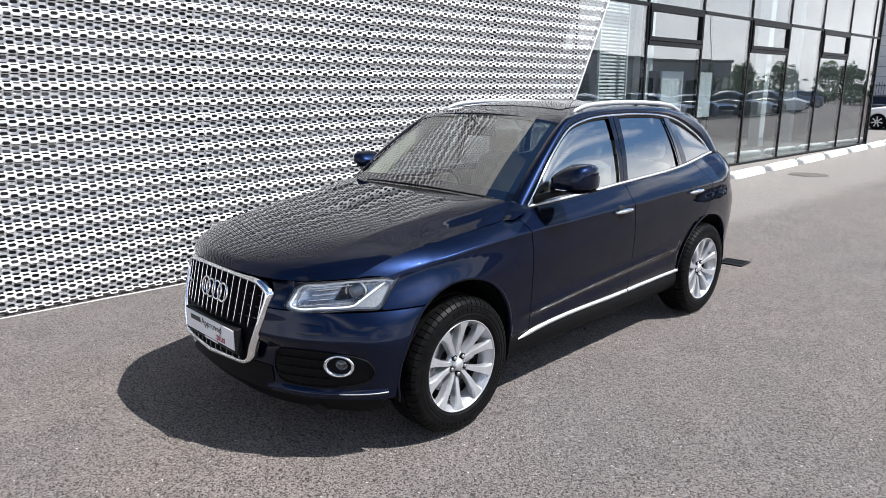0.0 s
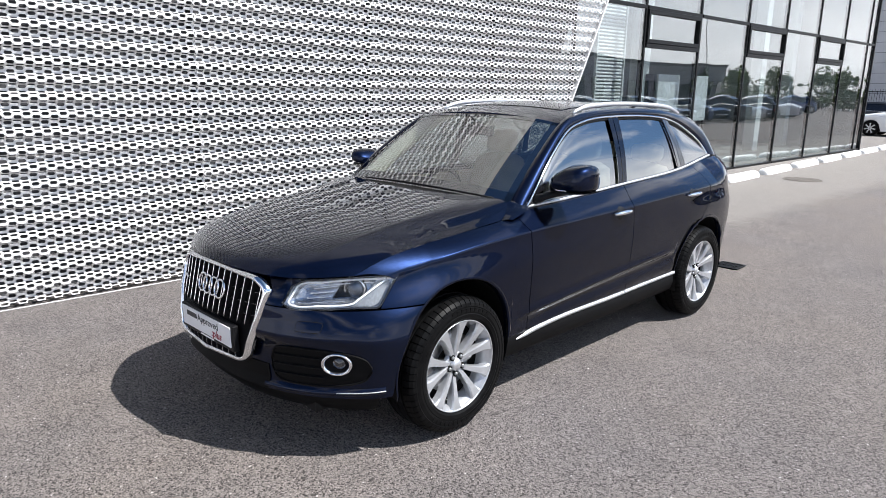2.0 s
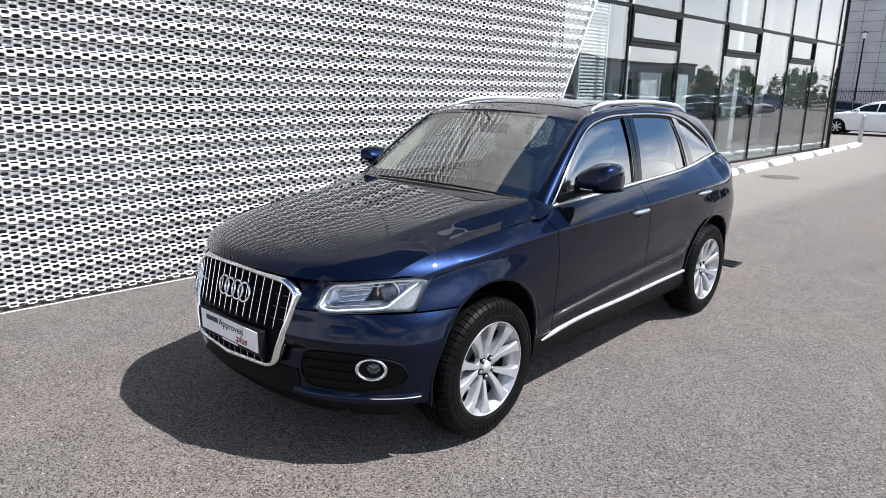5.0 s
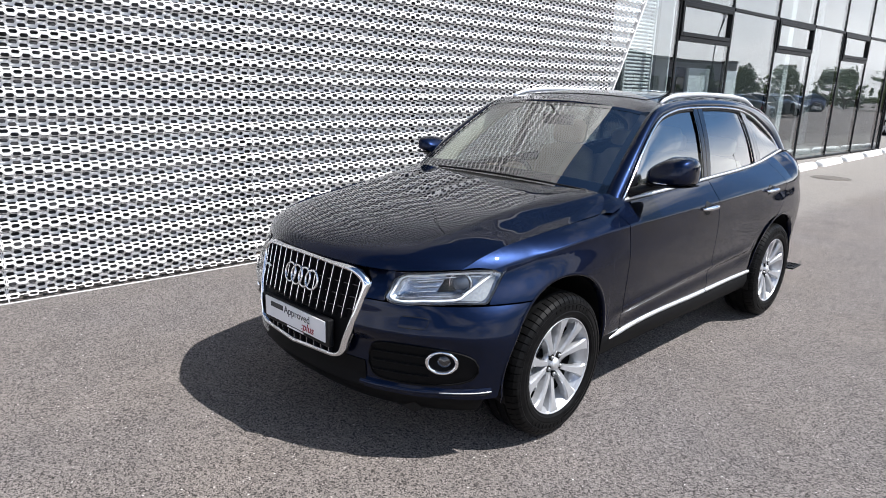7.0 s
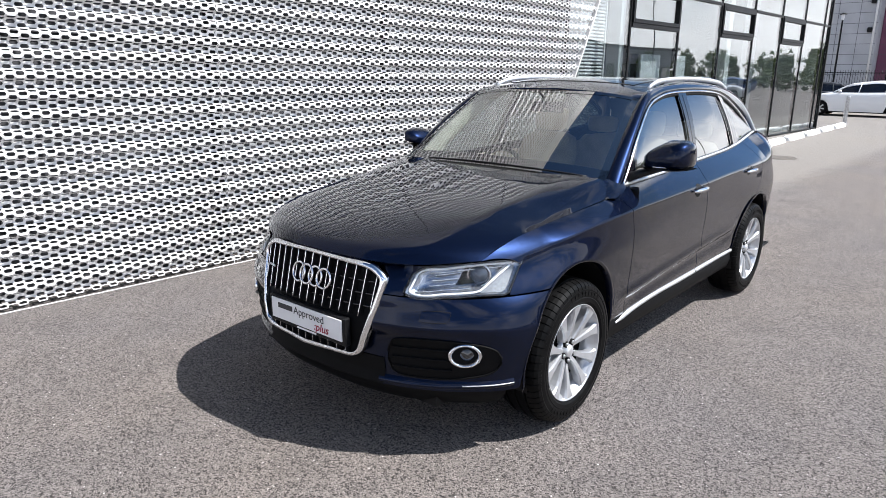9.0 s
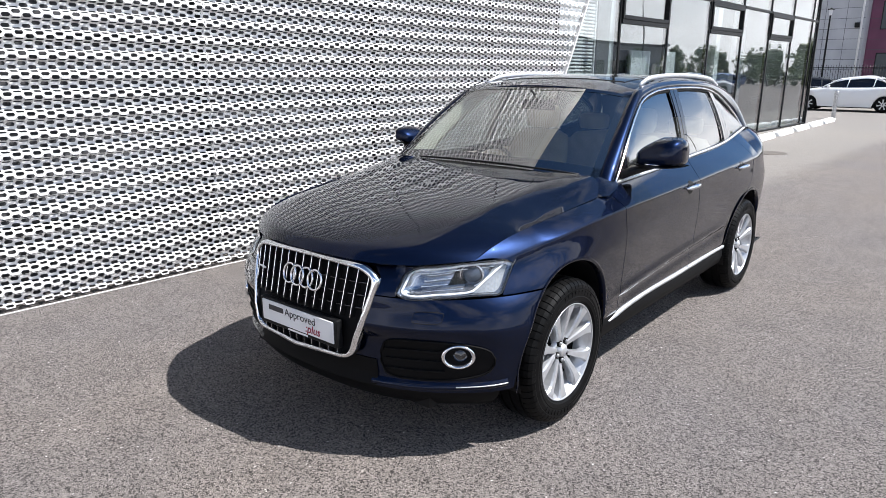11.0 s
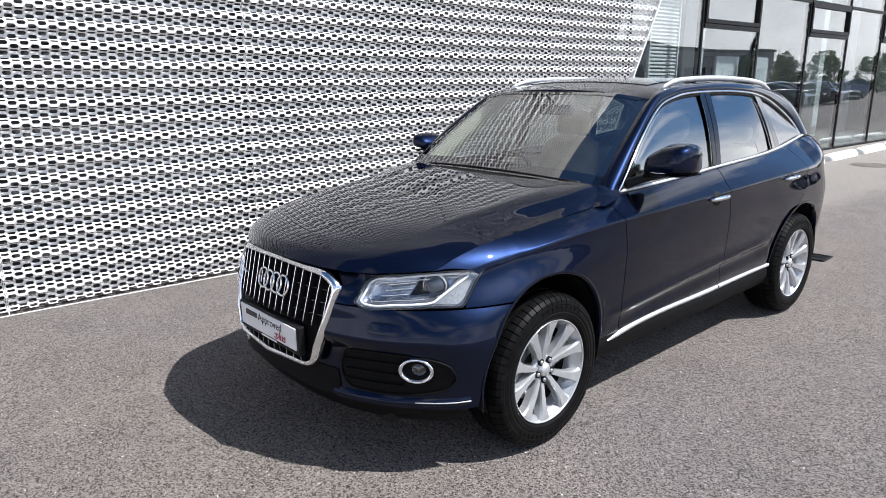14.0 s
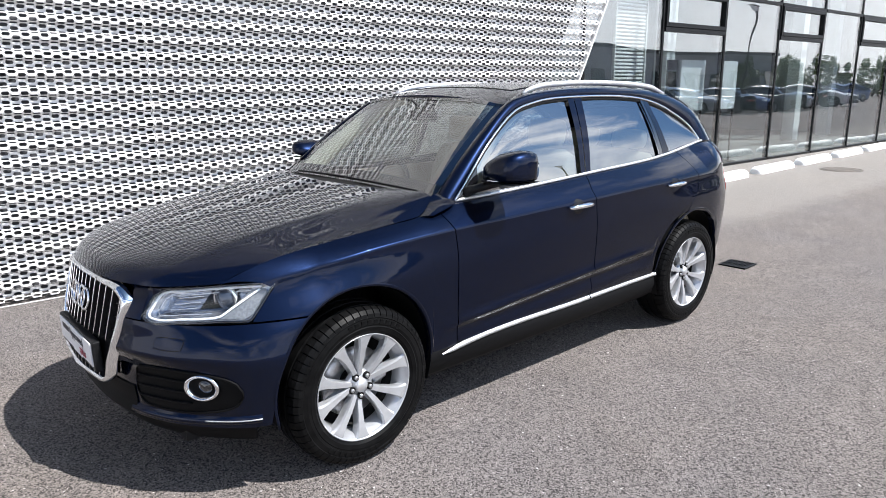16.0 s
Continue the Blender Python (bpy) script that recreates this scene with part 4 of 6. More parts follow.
for side in (1, -1):
    lamp = new("headlamp")
    lamp.parent = suv
    tagged(lamp, "clear headlamp with a projector and light guide")
    patch("lens", [[lamp_point(f, t, 0.014, side) for f in steps(0, 1, 30)] for t in steps(0, 1, 10)], LENS, lamp, "clear lens", 0, None, side < 0)
    rows = []
    for t in steps(0, 1, 12):
        row = []
        for f in steps(0, 1, 30):
            deep = 0.055 * min(1, min(t, 1 - t) * 5) * min(1, min(f, 1 - f) * 9)
            row.append(lamp_point(f, t, -deep, side))
        rows.append(row)
    patch("housing", rows, BOWL, lamp, "silvered reflector housing", 0, None, side < 0)
    loop = [lamp_point(f, 0.02, 0.008, side) for f in steps(0, 1, 30)] + [lamp_point(1, t, 0.008, side) for t in steps(0.1, 0.98, 5)] + [lamp_point(f, 0.98, 0.008, side) for f in steps(1, 0, 30)][1:]
    tube("seal", loop, 0.006, GLOSSY_BLACK, lamp, "black outer seal", True, 6)
    def run(f0, f1, t0, t1, n, d=-0.006):
        return [lamp_point(lerp(f0, f1, k / n), lerp(t0, t1, k / n), d, side) for k in range(n + 1)]
    tube("light_guide", run(0.93, 0.07, 0.88, 0.88, 24) + run(0.045, 0.03, 0.80, 0.16, 8) + run(0.05, 0.66, 0.09, 0.09, 22) + run(0.72, 0.93, 0.13, 0.80, 12), 0.0050, LED, lamp, "white light guide round the lamp", seg=8)
    tube("light_guide", run(0.90, 0.16, 0.74, 0.74, 24, -0.02) + run(0.11, 0.09, 0.66, 0.28, 6, -0.02) + run(0.12, 0.62, 0.20, 0.20, 18, -0.02), 0.003, CHROME, lamp, "inner bright line", seg=6)
    patch("outer_reflector", [[lamp_point(lerp(0.70 + 0.22 * t, 0.985, k / 8), t, -0.010, side) for k in range(9)] for t in steps(0.06, 0.80, 6)], FROST, lamp, "silver frosted outer corner", 0, None, side < 0)
    rows = [[lamp_point(f + 0.10 * t, t, -0.052, side) for f in steps(0.44, 0.66, 10)] for t in steps(0.26, 0.80, 6)]
    patch("dark_bay", rows, INTAKE, lamp, "black projector bay", 0, None, side < 0)
    c, n = lamp_point(0.68, 0.52, -0.035, side), mirrored(Vector((*out_normal(plan_angle(-0.60)), 0)), side)
    n = (n + Vector((0, -0.7, 0))).normalized()
    at_lamp = Matrix.Translation(c) @ n.to_track_quat("X", "Z").to_matrix().to_4x4()
    eye = lathe("projector", [(-0.03, 0.045), (0.0, 0.044), (0.012, 0.036), (0.022, 0.020), (0.026, 0.0005)], material("projector_glass", (0.05, 0.06, 0.08), 0.03, 0.3, 1.0), lamp, "dark glass projector", 36)
    eye.matrix_local = at_lamp
    ring = lathe("projector_ring", [(-0.02, 0.054), (0.004, 0.053), (0.008, 0.048), (0.0, 0.044)], CHROME, lamp, "chrome ring", 36)
    ring.matrix_local = at_lamp
    for k in range(3):
        t = 0.34 + 0.16 * k
        tube("reflector_rib", [lamp_point(f + 0.08 * t, t, -0.03, side) for f in steps(0.16, 0.42, 10)], 0.0045, CHROME, lamp, "", seg=6)

def hood_rim(f):
    """The hood's front and side edge above the lamp."""
    return hood_point(lerp(0.70, 0.993, f / 0.62), 0)


for side in (1, -1):
    rows = []
    for f in steps(0, 0.62, 30):
        a, c = lamp_point(f, 1.0, 0.012), hood_rim(f)
        c = Vector((c.x, c.y, c.z - 0.006))
        rows.append([mirrored(a.lerp(c, t), side) for t in (0, 0.25, 0.5, 0.75, 1)])
    patch("lamp_brow", rows, PAINT, suv, "blue panel edge above the headlamp", 0, None, side < 0)
    rows = []
    for z in steps(0.770, 0.925, 10):
        q = hull(p_at(0.50), z)
        e = lamp_point(0, min(max((z - 0.780) / 0.080, 0), 1), 0.006)
        e = Vector((e.x, e.y, z))
        rows.append([mirrored(v, side) for v in (q, (q + e) / 2, e)])
    patch("nose_edge", rows, PAINT, suv, "", 0, None, side < 0)

# greenhouse
roof_edge = [(0.735, 0.585, 1.128), (0.705, 0.68, 1.215), (0.665, 0.90, 1.385), (0.615, 1.19, 1.575), (0.592, 1.36, 1.628), (0.582, 1.6, 1.655), (0.58, 2.0, 1.668), (0.578, 2.5, 1.655), (0.57, 2.85, 1.622), (0.574, 3.12, 1.570), (0.615, 3.32, 1.455), (0.688, 3.45, 1.245)]
glass_top = [(0.790, 0.655, 1.124), (0.775, 0.74, 1.195), (0.725, 0.95, 1.375), (0.668, 1.20, 1.530), (0.645, 1.40, 1.583), (0.634, 1.62, 1.606), (0.630, 2.0, 1.612), (0.628, 2.42, 1.596), (0.615, 2.72, 1.553), (0.618, 2.98, 1.470), (0.640, 3.17, 1.372), (0.688, 3.246, 1.264)]


def through_points(pts):
    """A smooth space curve through knots, by its fraction 0 to 1."""
    n = len(pts) - 1
    cs = [curve(*[(i / n, p[k]) for i, p in enumerate(pts)]) for k in range(3)]
    return lambda t: Vector([c(t) for c in cs])


R_EDGE, G_TOP = through_points(roof_edge), through_points(glass_top)
belt = lambda y: Vector((edge_x(y) - 0.002, y, edge_z(y)))


def top_at(y):
    """The window's upper edge above y."""
    lo, hi = 0.0, 1.0
    for _ in range(30):
        m = (lo + hi) / 2
        lo, hi = (m, hi) if G_TOP(m).y < y else (lo, m)
    return G_TOP(lo)


def window(name, y0, y1, lean0, lean1, mat, side, label, d=-0.012, n=14):
    rows = []
    for k in range(n + 1):
        f = k / n
        col = []
        for t in steps(0.0, 1.0, 8):
            y = lerp(y0 + lean0 * t, y1 + lean1 * t, f)
            y = min(max(y, 0.66), 3.232)
            b, g = belt(y), top_at(y)
            v = b.lerp(g, t)
            v.x += 0.018 * math.sin(math.pi * t) + d
            col.append(mirrored(v, side))
        rows.append(col)
    return patch(name, rows, mat, suv, label)


for side in (1, -1):
    rows = []
    for t in steps(0, 1, 60):
        a, b = G_TOP(t), R_EDGE(t)
        mid = (a + b) / 2
        push = Vector((0.8, -0.1, 0.6)) * 0.020
        rows.append([mirrored(v, side) for v in (a + Vector((-0.012, 0, -0.004)), a, a.lerp(b, 0.25) + push * 0.75, mid + push, a.lerp(b, 0.75) + push * 0.75, b, b + Vector((-0.012, 0.0, -0.012)))])
    patch("roof_pillar", rows, PAINT, suv, "blue roof side and windscreen pillar", 0, None, side < 0)
    # the wing runs up behind the hood's corner to the pillar foot
    foot_line = through_points([R_EDGE(0.03) + Vector((0.0, 0.0, 0.004)), G_TOP(0.01) + Vector((0.006, -0.006, 0.004)), Vector((0.836, 0.60, edge_z(0.60) - 0.006)), Vector((0.850, 0.47, edge_z(0.47) - 0.012))])
    rows = []
    for t in steps(0, 1, 16):
        x = lerp(0.728, 0.816, t)
        h = hood_point(x / 0.820, 1) + Vector((-0.004, -0.006, -0.005))
        f = foot_line(t)
        rows.append([mirrored(v, side) for v in (h, h.lerp(f, 0.33) + Vector((0.002, 0, 0.004)), h.lerp(f, 0.67) + Vector((0.002, 0, 0.004)), f)])
    patch("wing_corner", rows, PAINT, suv, "blue wing corner at the pillar foot", 0, None, side > 0)
    window("front_window", 0.70, 1.716, 0.02, 0.045, SIDE_GLASS, side, "tinted front door window")
    window("rear_window", 1.765, 2.612, 0.09, -0.06, SIDE_GLASS, side, "tinted rear door window")
    window("quarter_window", 2.70, 3.22, -0.10, 0.0, SIDE_GLASS, side, "small tinted quarter window")
    window("pillar_trim", 1.682, 1.722, 0.045, 0.062, PAINT, side, "blue-black door pillar", 0.004, 3)
    window("pillar_trim", 1.728, 1.775, 0.064, 0.085, PAINT, side, "blue-black door pillar", 0.004, 3)
    window("pillar_trim", 2.572, 2.625, -0.06, -0.085, GLOSSY_BLACK, side, "gloss black door pillar", 0.004, 3)
    window("pillar_trim", 2.632, 2.715, -0.085, -0.10, PAINT, side, "dark door frame", 0.003, 3)
    window("mirror_base", 0.665, 0.80, 0.0, 0.06, GLOSSY_BLACK, side, "black mirror triangle", -0.006, 5)
    lower = [mirrored(belt(y) + Vector((0.004, 0, 0.006)), side) for y in steps(0.645, 3.235, 50)]
    upper = [mirrored(G_TOP(t) + Vector((0.006, 0, 0.0)), side) for t in steps(1, 0, 60)]
    tube("window_trim", lower, 0.0088, SATIN, suv, "bright aluminium strip below the windows", seg=8)
    tube("window_trim", upper, [lerp(0.0095, 0.0062, k / (len(upper) - 1)) for k in range(len(upper))], CHROME, suv, "bright chrome strip round the windows", seg=8)
    tube("window_seal", [mirrored(G_TOP(t) + Vector((0.0, 0, -0.016)), side) for t in steps(0.05, 0.97, 50)], 0.009, PLASTIC, suv, "", seg=6)
    # roof rail
    pts, rad = [], []
    for k, t in enumerate(steps(0, 1, 40)):
        y = lerp(1.40, 2.93, t)
        e = [R_EDGE(s) for s in steps(0.3, 0.9, 120)]
        b = min(e, key=lambda v: abs(v.y - y))
        lift = 0.026 * min(1, min(t, 1 - t) * 9) ** 0.7
        pts.append(mirrored(Vector((b.x - 0.012, y, b.z + lift)), side))
        rad.append(0.009 + 0.0045 * min(1, min(t, 1 - t) * 9))
    tube("roof_rail", pts, rad, SATIN, suv, "satin aluminium roof rail", seg=10, flat=1.25)
    # door handles
    for y in (1.515, 2.535):
        zh = 1.008 + 0.022 * (y - 1.515)
        handle = new("door_handle")
        handle.parent = suv
        tagged(handle, "chrome door handle over a finger recess")
        x = flank(y, 0.25).x

        def skin_x(yy, zz):
            return min((flank(yy, t) for t in steps(0, 1, 20)), key=lambda v: abs(v.z - zz)).x
        # flat black disc on the skin: the hollow's shade is only its colour
        rows = []
        for a in steps(0, 2 * math.pi, 24):
            rows.append([mirrored(Vector((skin_x(y + 0.05 * r * math.cos(a), zh + 0.042 * r * math.sin(a)) + 0.0025, y - 0.012 + 0.05 * r * math.cos(a), zh - 0.002 + 0.042 * r * math.sin(a))), side) for r in (0.02, 0.5, 1.0)])
        patch("recess", rows, PLASTIC, handle, "flat black disc painted in as the shaded finger hollow")
        pts, rad = [], []
        for t in steps(0, 1, 16):
            yy = y - 0.105 + 0.21 * t
            zz = zh + 0.006 * math.sin(math.pi * t)
            pts.append(mirrored(Vector((skin_x(yy, zz) + 0.006 + 0.030 * math.sin(math.pi * min(max(t, 0.0), 1)) ** 0.5, yy, zz)), side))
            rad.append(0.008 + 0.007 * math.sin(math.pi * t) ** 0.5)
        tube("grip", pts, rad, CHROME, handle, "chrome grip", seg=10)
    # mirrors
    mirror = new("door_mirror")
    mirror.parent = suv
    tagged(mirror, "blue door mirror with a black base")
    mirror_y = 0.903 if side > 0 else 0.850
    cap_rows = []
    for i in range(17):
        a = math.pi * i / 16
        row = []
        for k in range(25):
            b = 2 * math.pi * k / 24
            ex, ey, ez = (0.136, 0.135, 0.118) if side > 0 else (0.062, 0.12, 0.072)
            sx, sz, sy = math.copysign(abs(math.cos(a)) ** 0.45, math.cos(a)), math.copysign(abs(math.sin(a) * math.sin(b)) ** 0.50, math.sin(b)), math.sin(a) * math.cos(b)
            z = ez * sz * (0.92 * (1 - 0.62 * max(-sx, 0) ** 1.2) if sz > 0 else 0.50)
            yy = ey * sy
            yy = min(yy, 0.075) if sy > 0 else yy
            row.append(mirrored(Vector(((0.946 if side > 0 else 0.845) + ex * sx, mirror_y + yy - 0.02 * sx, 1.258 + z + 0.012 * sx)), side))
        cap_rows.append(row)
    patch("cap", cap_rows, PAINT, mirror, "blue mirror cap", 0, None, side < 0)
    rows = []
    for r in cap_rows:
        rows.append([Vector((v.x, v.y, min(v.z, 1.222) - 0.004)) + Vector((0.003 * side * (1 if abs(v.x) > 0.945 else -1), (v.y - mirror_y) * 0.06, 0)) for v in r])
    patch("underside", rows, PLASTIC, mirror, "black lower shell", 0, None, side < 0)
    tube("foot", [mirrored(Vector(p), side) for p in ((0.775, 0.755, 1.155), (0.82, 0.785, 1.176), (0.862, 0.835, 1.192), (0.905, 0.875, 1.208))], [0.045, 0.036, 0.032, 0.034], PLASTIC, mirror, "black mirror foot", seg=12, flat=0.62)
    side > 0 and tube("indicator", [mirrored(Vector((0.930 + 0.118 * s, mirror_y - 0.133 * math.sqrt(max(1 - s * s, 0.0)) ** 1.2 - 0.004, 1.226)), side) for s in steps(-0.2, 0.96, 16)], 0.0045, CHROME, mirror, "bright strip along the mirror", seg=6)

# roof skin, glass roof, windscreen
ROOF_S = steps(0.25, 0.92, 260)
head = lambda x: 1.145 + 0.050 * (x / 0.612) ** 4
roof_rows = []
for v in steps(0, 1, 30):
    row = []
    for u in steps(-1, 1, 30):
        y = lerp(head(0.61 * u) + 0.0, 3.16, v)
        e = min((R_EDGE(s) for s in ROOF_S), key=lambda q: abs(q.y - max(y, 1.19)))
        z_c = curve((1.04, 1.611), (1.2, 1.638), (1.5, 1.683), (2.0, 1.698), (2.6, 1.683), (3.16, 1.595))(y)
        row.append(Vector((e.x * u, y, lerp(z_c, e.z, abs(u) ** 2.2))))
    roof_rows.append(row)
patch("roof", roof_rows, PAINT, suv, "glossy dark roof skin", 0.01, inside)


def roof_z(x, y):
    e = min((R_EDGE(s) for s in ROOF_S), key=lambda q: abs(q.y - max(y, 1.19)))
    z_c = curve((1.04, 1.611), (1.2, 1.638), (1.5, 1.683), (2.0, 1.698), (2.6, 1.683), (3.16, 1.595))(y)
    return lerp(z_c, e.z, min(abs(x / e.x), 1) ** 2.2)


for y0, y1 in ((1.42, 2.08), (2.12, 2.80)):
    patch("glass_roof", [[Vector((x, y, roof_z(x, y) + 0.004)) for x in steps(-0.47, 0.47, 20)] for y in steps(y0, y1, 14)], GLOSSY_BLACK, suv, "black glass roof panel", 0.004, lambda p: Vector((0, 0, -1)))
patch("roof_spoiler", [[Vector((x, y, roof_z(x, 3.14) + h - 0.04 * (x / 0.55) ** 2)) for x in steps(-0.56, 0.56, 16)] for y, h in ((3.14, 0.004), (3.26, -0.018), (3.36, -0.05), (3.37, -0.075), (3.20, -0.10))], PAINT, suv, "blue roof spoiler")

base_z = lambda x: 1.170 - 0.030 * (x / 0.7) ** 2
screen_rows = []
for t in steps(0, 1, 26):
    row = []
    for u in steps(-1, 1, 34):
        xb, xt = 0.728 * u, 0.612 * u
        a = Vector((xb, cowl_line(0) + 0.107 + 0.075 * abs(u) ** 2.6, lerp(base_z(0), base_z(0.728), abs(u) ** 2.6)))
        b = Vector((xt, head(xt), lerp(1.614, 1.574, u ** 4)))
        v = a.lerp(b, t)
        bow = 0.012 * math.sin(math.pi * t)
        row.append(v + Vector((0, -0.55, 0.83)) * bow)
    screen_rows.append(row)
patch("windscreen", screen_rows, SCREEN, suv, "clear raked windscreen")
W_ = len(screen_rows[0])


def strip_of(cols, d):
    return [[r[c] + Vector((0, -0.4, 0.7)) * d for c in cols] for r in screen_rows]


patch("screen_edge", strip_of([0, 1], 0.003), FRIT, suv, "black windscreen border")
patch("screen_edge", strip_of([W_ - 2, W_ - 1], 0.003), FRIT, suv, "black windscreen border")
patch("screen_edge", [[v + Vector((0, -0.4, 0.7)) * 0.003 for v in r] for r in screen_rows[:4]], FRIT, suv, "black windscreen border")
patch("screen_edge", [[v + Vector((0, -0.4, 0.7)) * 0.003 for v in r] for r in screen_rows[-2:]], FRIT, suv, "black windscreen border")
for x0, x1 in ((-0.50, 0.08), (0.02, 0.62)):
    pts = []
    for t in steps(0, 1, 12):
        x = lerp(x0, x1, t)
        pts.append(Vector((x, cowl_line(0) + 0.121 + 0.075 * abs(x / 0.728) ** 2.6, base_z(x) + 0.017)))
    tube("wiper", pts, 0.006, PLASTIC, suv, "black wiper at rest", seg=6)
# tailgate and rear bumper close the tail
rows = []
for t, (y, z, w) in enumerate(((3.30, 1.50, 0.56), (3.40, 1.38, 0.585), (3.50, 1.26, 0.62), (3.60, 1.10, 0.66), (3.655, 0.95, 0.67), (3.67, 0.80, 0.66))):
    rows.append([Vector((w * u, y - 0.10 * u ** 4, z)) for u in steps(-1, 1, 16)])
patch("tailgate", rows, PAINT, suv, "blue tailgate")
for side in (1, -1):
    rows = [[mirrored(hull(p, z) + Vector((out_normal(p).x, out_normal(p).y, 0)) * 0.006, side) for p in steps(3.30, 3.75, 14)] for z in steps(0.90, 1.06, 8)]
    patch("tail_lamp", rows, RED_LENS, suv, "red tail lamp", 0.01, inside)
rows = []
for z, d in ((0.42, 0.0), (0.38, 0.006), (0.32, 0.0), (0.26, -0.05)):
    left = [hull(p, 0.45) + Vector((out_normal(p).x, out_normal(p).y, 0)) * d for p in steps(3.22, 4.0, 26)]
    left = [Vector((v.x, v.y, z)) for v in left]
    rows.append(left + [mirrored(v, -1) for v in left[::-1]])
patch("rear_apron", rows, PLASTIC, suv, "black plastic rear apron")
# floor pan and cabin
box("floor_pan", -0.62, 0.62, -0.70, 3.45, 0.24, 0.30, PLASTIC, suv, "black underbody")
box("engine_block", -0.42, 0.42, -0.66, 0.45, 0.30, 0.84, PLASTIC, suv, "dark engine bay behind the grille", 0.03)
box("bulkhead", -0.78, 0.78, 0.50, 0.56, 0.30, 1.02, PLASTIC, suv)
box("cabin_floor", -0.80, 0.80, 0.56, 3.40, 0.36, 0.44, DASH, suv)
patch("headliner", [[v + Vector((0, 0.03, -0.03)) for v in r[2:-2]] for r in roof_rows[1:]], LINER, suv, "beige headliner")
for side in (1, -1):
    patch("door_card", [[Vector((x * side, y, z)) for y in steps(0.70, 3.2, 12)] for x, z in ((0.70, 0.45), (0.74, 0.8), (0.735, 1.08), (0.765, 1.105))], CREAM, suv, "cream door lining")
    rows = []
    for t in steps(0.02, 0.36, 20):
        e, g = R_EDGE(t), G_TOP(t)
        rows.append([mirrored(v, side) for v in (e + Vector((-0.014, 0.02, -0.022)), e + Vector((-0.055, 0.05, -0.030)), e + Vector((-0.075, 0.09, -0.042)), e + Vector((-0.055, 0.14, -0.060)), g + Vector((-0.030, 0.09, -0.025)))])
    patch("pillar_lining", rows, SUNLIT_CREAM, suv, "cream windscreen pillar lining, coloured as if sunlit")
patch("dashboard", [[Vector((x, y, z - 0.03 * (x / 0.75) ** 2)) for x in steps(-0.76, 0.76, 20)] for y, z in ((0.56, 1.095), (0.72, 1.128), (0.90, 1.138), (1.00, 1.10), (1.06, 1.00), (1.04, 0.80), (0.98, 0.6))], DASH_TOP, suv, "grey-beige dashboard")
steer = new("steering_wheel")
steer.parent = suv
steer.matrix_local = pose(-0.38, 1.15, 1.02, -24, 0, 0)
tagged(steer, "dark leather steering wheel")
tube("rim", [Vector((0.185 * math.cos(2 * math.pi * k / 40), 0, 0.185 * math.sin(2 * math.pi * k / 40))) for k in range(40)], 0.016, DASH, steer, "", True, 10, up=Vector((0, 1, 0)))
lathe("boss", [(-0.03, 0.0005), (-0.03, 0.06), (0.02, 0.075), (0.03, 0.03)], DASH, steer, "", 24, "y")
for a in (0, 180, 270):
    d = Vector((math.cos(radians(a)), 0, math.sin(radians(a))))
    tube("spoke", [d * 0.05, d * 0.18], 0.014, DASH, steer, "", seg=8)


def cushion(name, x0, x1, y0, y1, z0, z1, lean, mat, parent, r=0.05):
    bm = box_bm(bmesh.new(), x0, x1, y0, y1, z0, z1)
    bmesh.ops.subdivide_edges(bm, edges=bm.edges[:], cuts=3, use_grid_fill=True)
    c = Vector(((x0 + x1) / 2, (y0 + y1) / 2, (z0 + z1) / 2))
    h = Vector(((x1 - x0) / 2, (y1 - y0) / 2, (z1 - z0) / 2))
    for v in bm.verts:
        d = v.co - c
        q = Vector((d.x / h.x, d.y / h.y, d.z / h.z))
        m = (abs(q.x) ** 5 + abs(q.y) ** 5 + abs(q.z) ** 5) ** 0.2
        big = max(abs(k) for k in q)
        f = big / m if m > 1e-6 else 1
        v.co = c + Vector((d.x * f, d.y * f, d.z * f))
        v.co.y += lean * (v.co.z - z0)
    return part(name, bm, mat, parent, "", True)


for x in (-0.38, 0.38):
    seat = new("front_seat")
    seat.parent = suv
    tagged(seat, "cream leather front seat")
    cushion("seat", x - 0.25, x + 0.25, 1.18, 1.68, 0.52, 0.72, 0.0, CREAM, seat)
    cushion("backrest", x - 0.24, x + 0.24, 1.60, 1.76, 0.66, 1.28, 0.30, CREAM, seat)
    cushion("headrest", x - 0.13, x + 0.13, 1.80, 1.91, 1.29, 1.47, 0.1, CREAM, seat)
rear_seat = new("rear_seat")
rear_seat.parent = suv
tagged(rear_seat, "cream leather rear bench")
cushion("seat", -0.64, 0.64, 2.12, 2.62, 0.52, 0.76, 0.0, CREAM, rear_seat)
cushion("backrest", -0.64, 0.64, 2.56, 2.74, 0.72, 1.22, 0.28, CREAM, rear_seat)
for x in (-0.40, 0.0, 0.40):
    cushion("headrest", x - 0.13, x + 0.13, 2.72, 2.82, 1.22, 1.36, 0.1, CREAM, rear_seat)
tube("mirror_stem", [Vector((0, 1.06, 1.60)), Vector((0, 1.12, 1.56)), Vector((0, 1.15, 1.53))], 0.008, DASH, suv, seg=6)
box("inner_mirror", -0.12, 0.12, 1.14, 1.17, 1.47, 1.54, DASH, suv, "black inside mirror", 0.01)


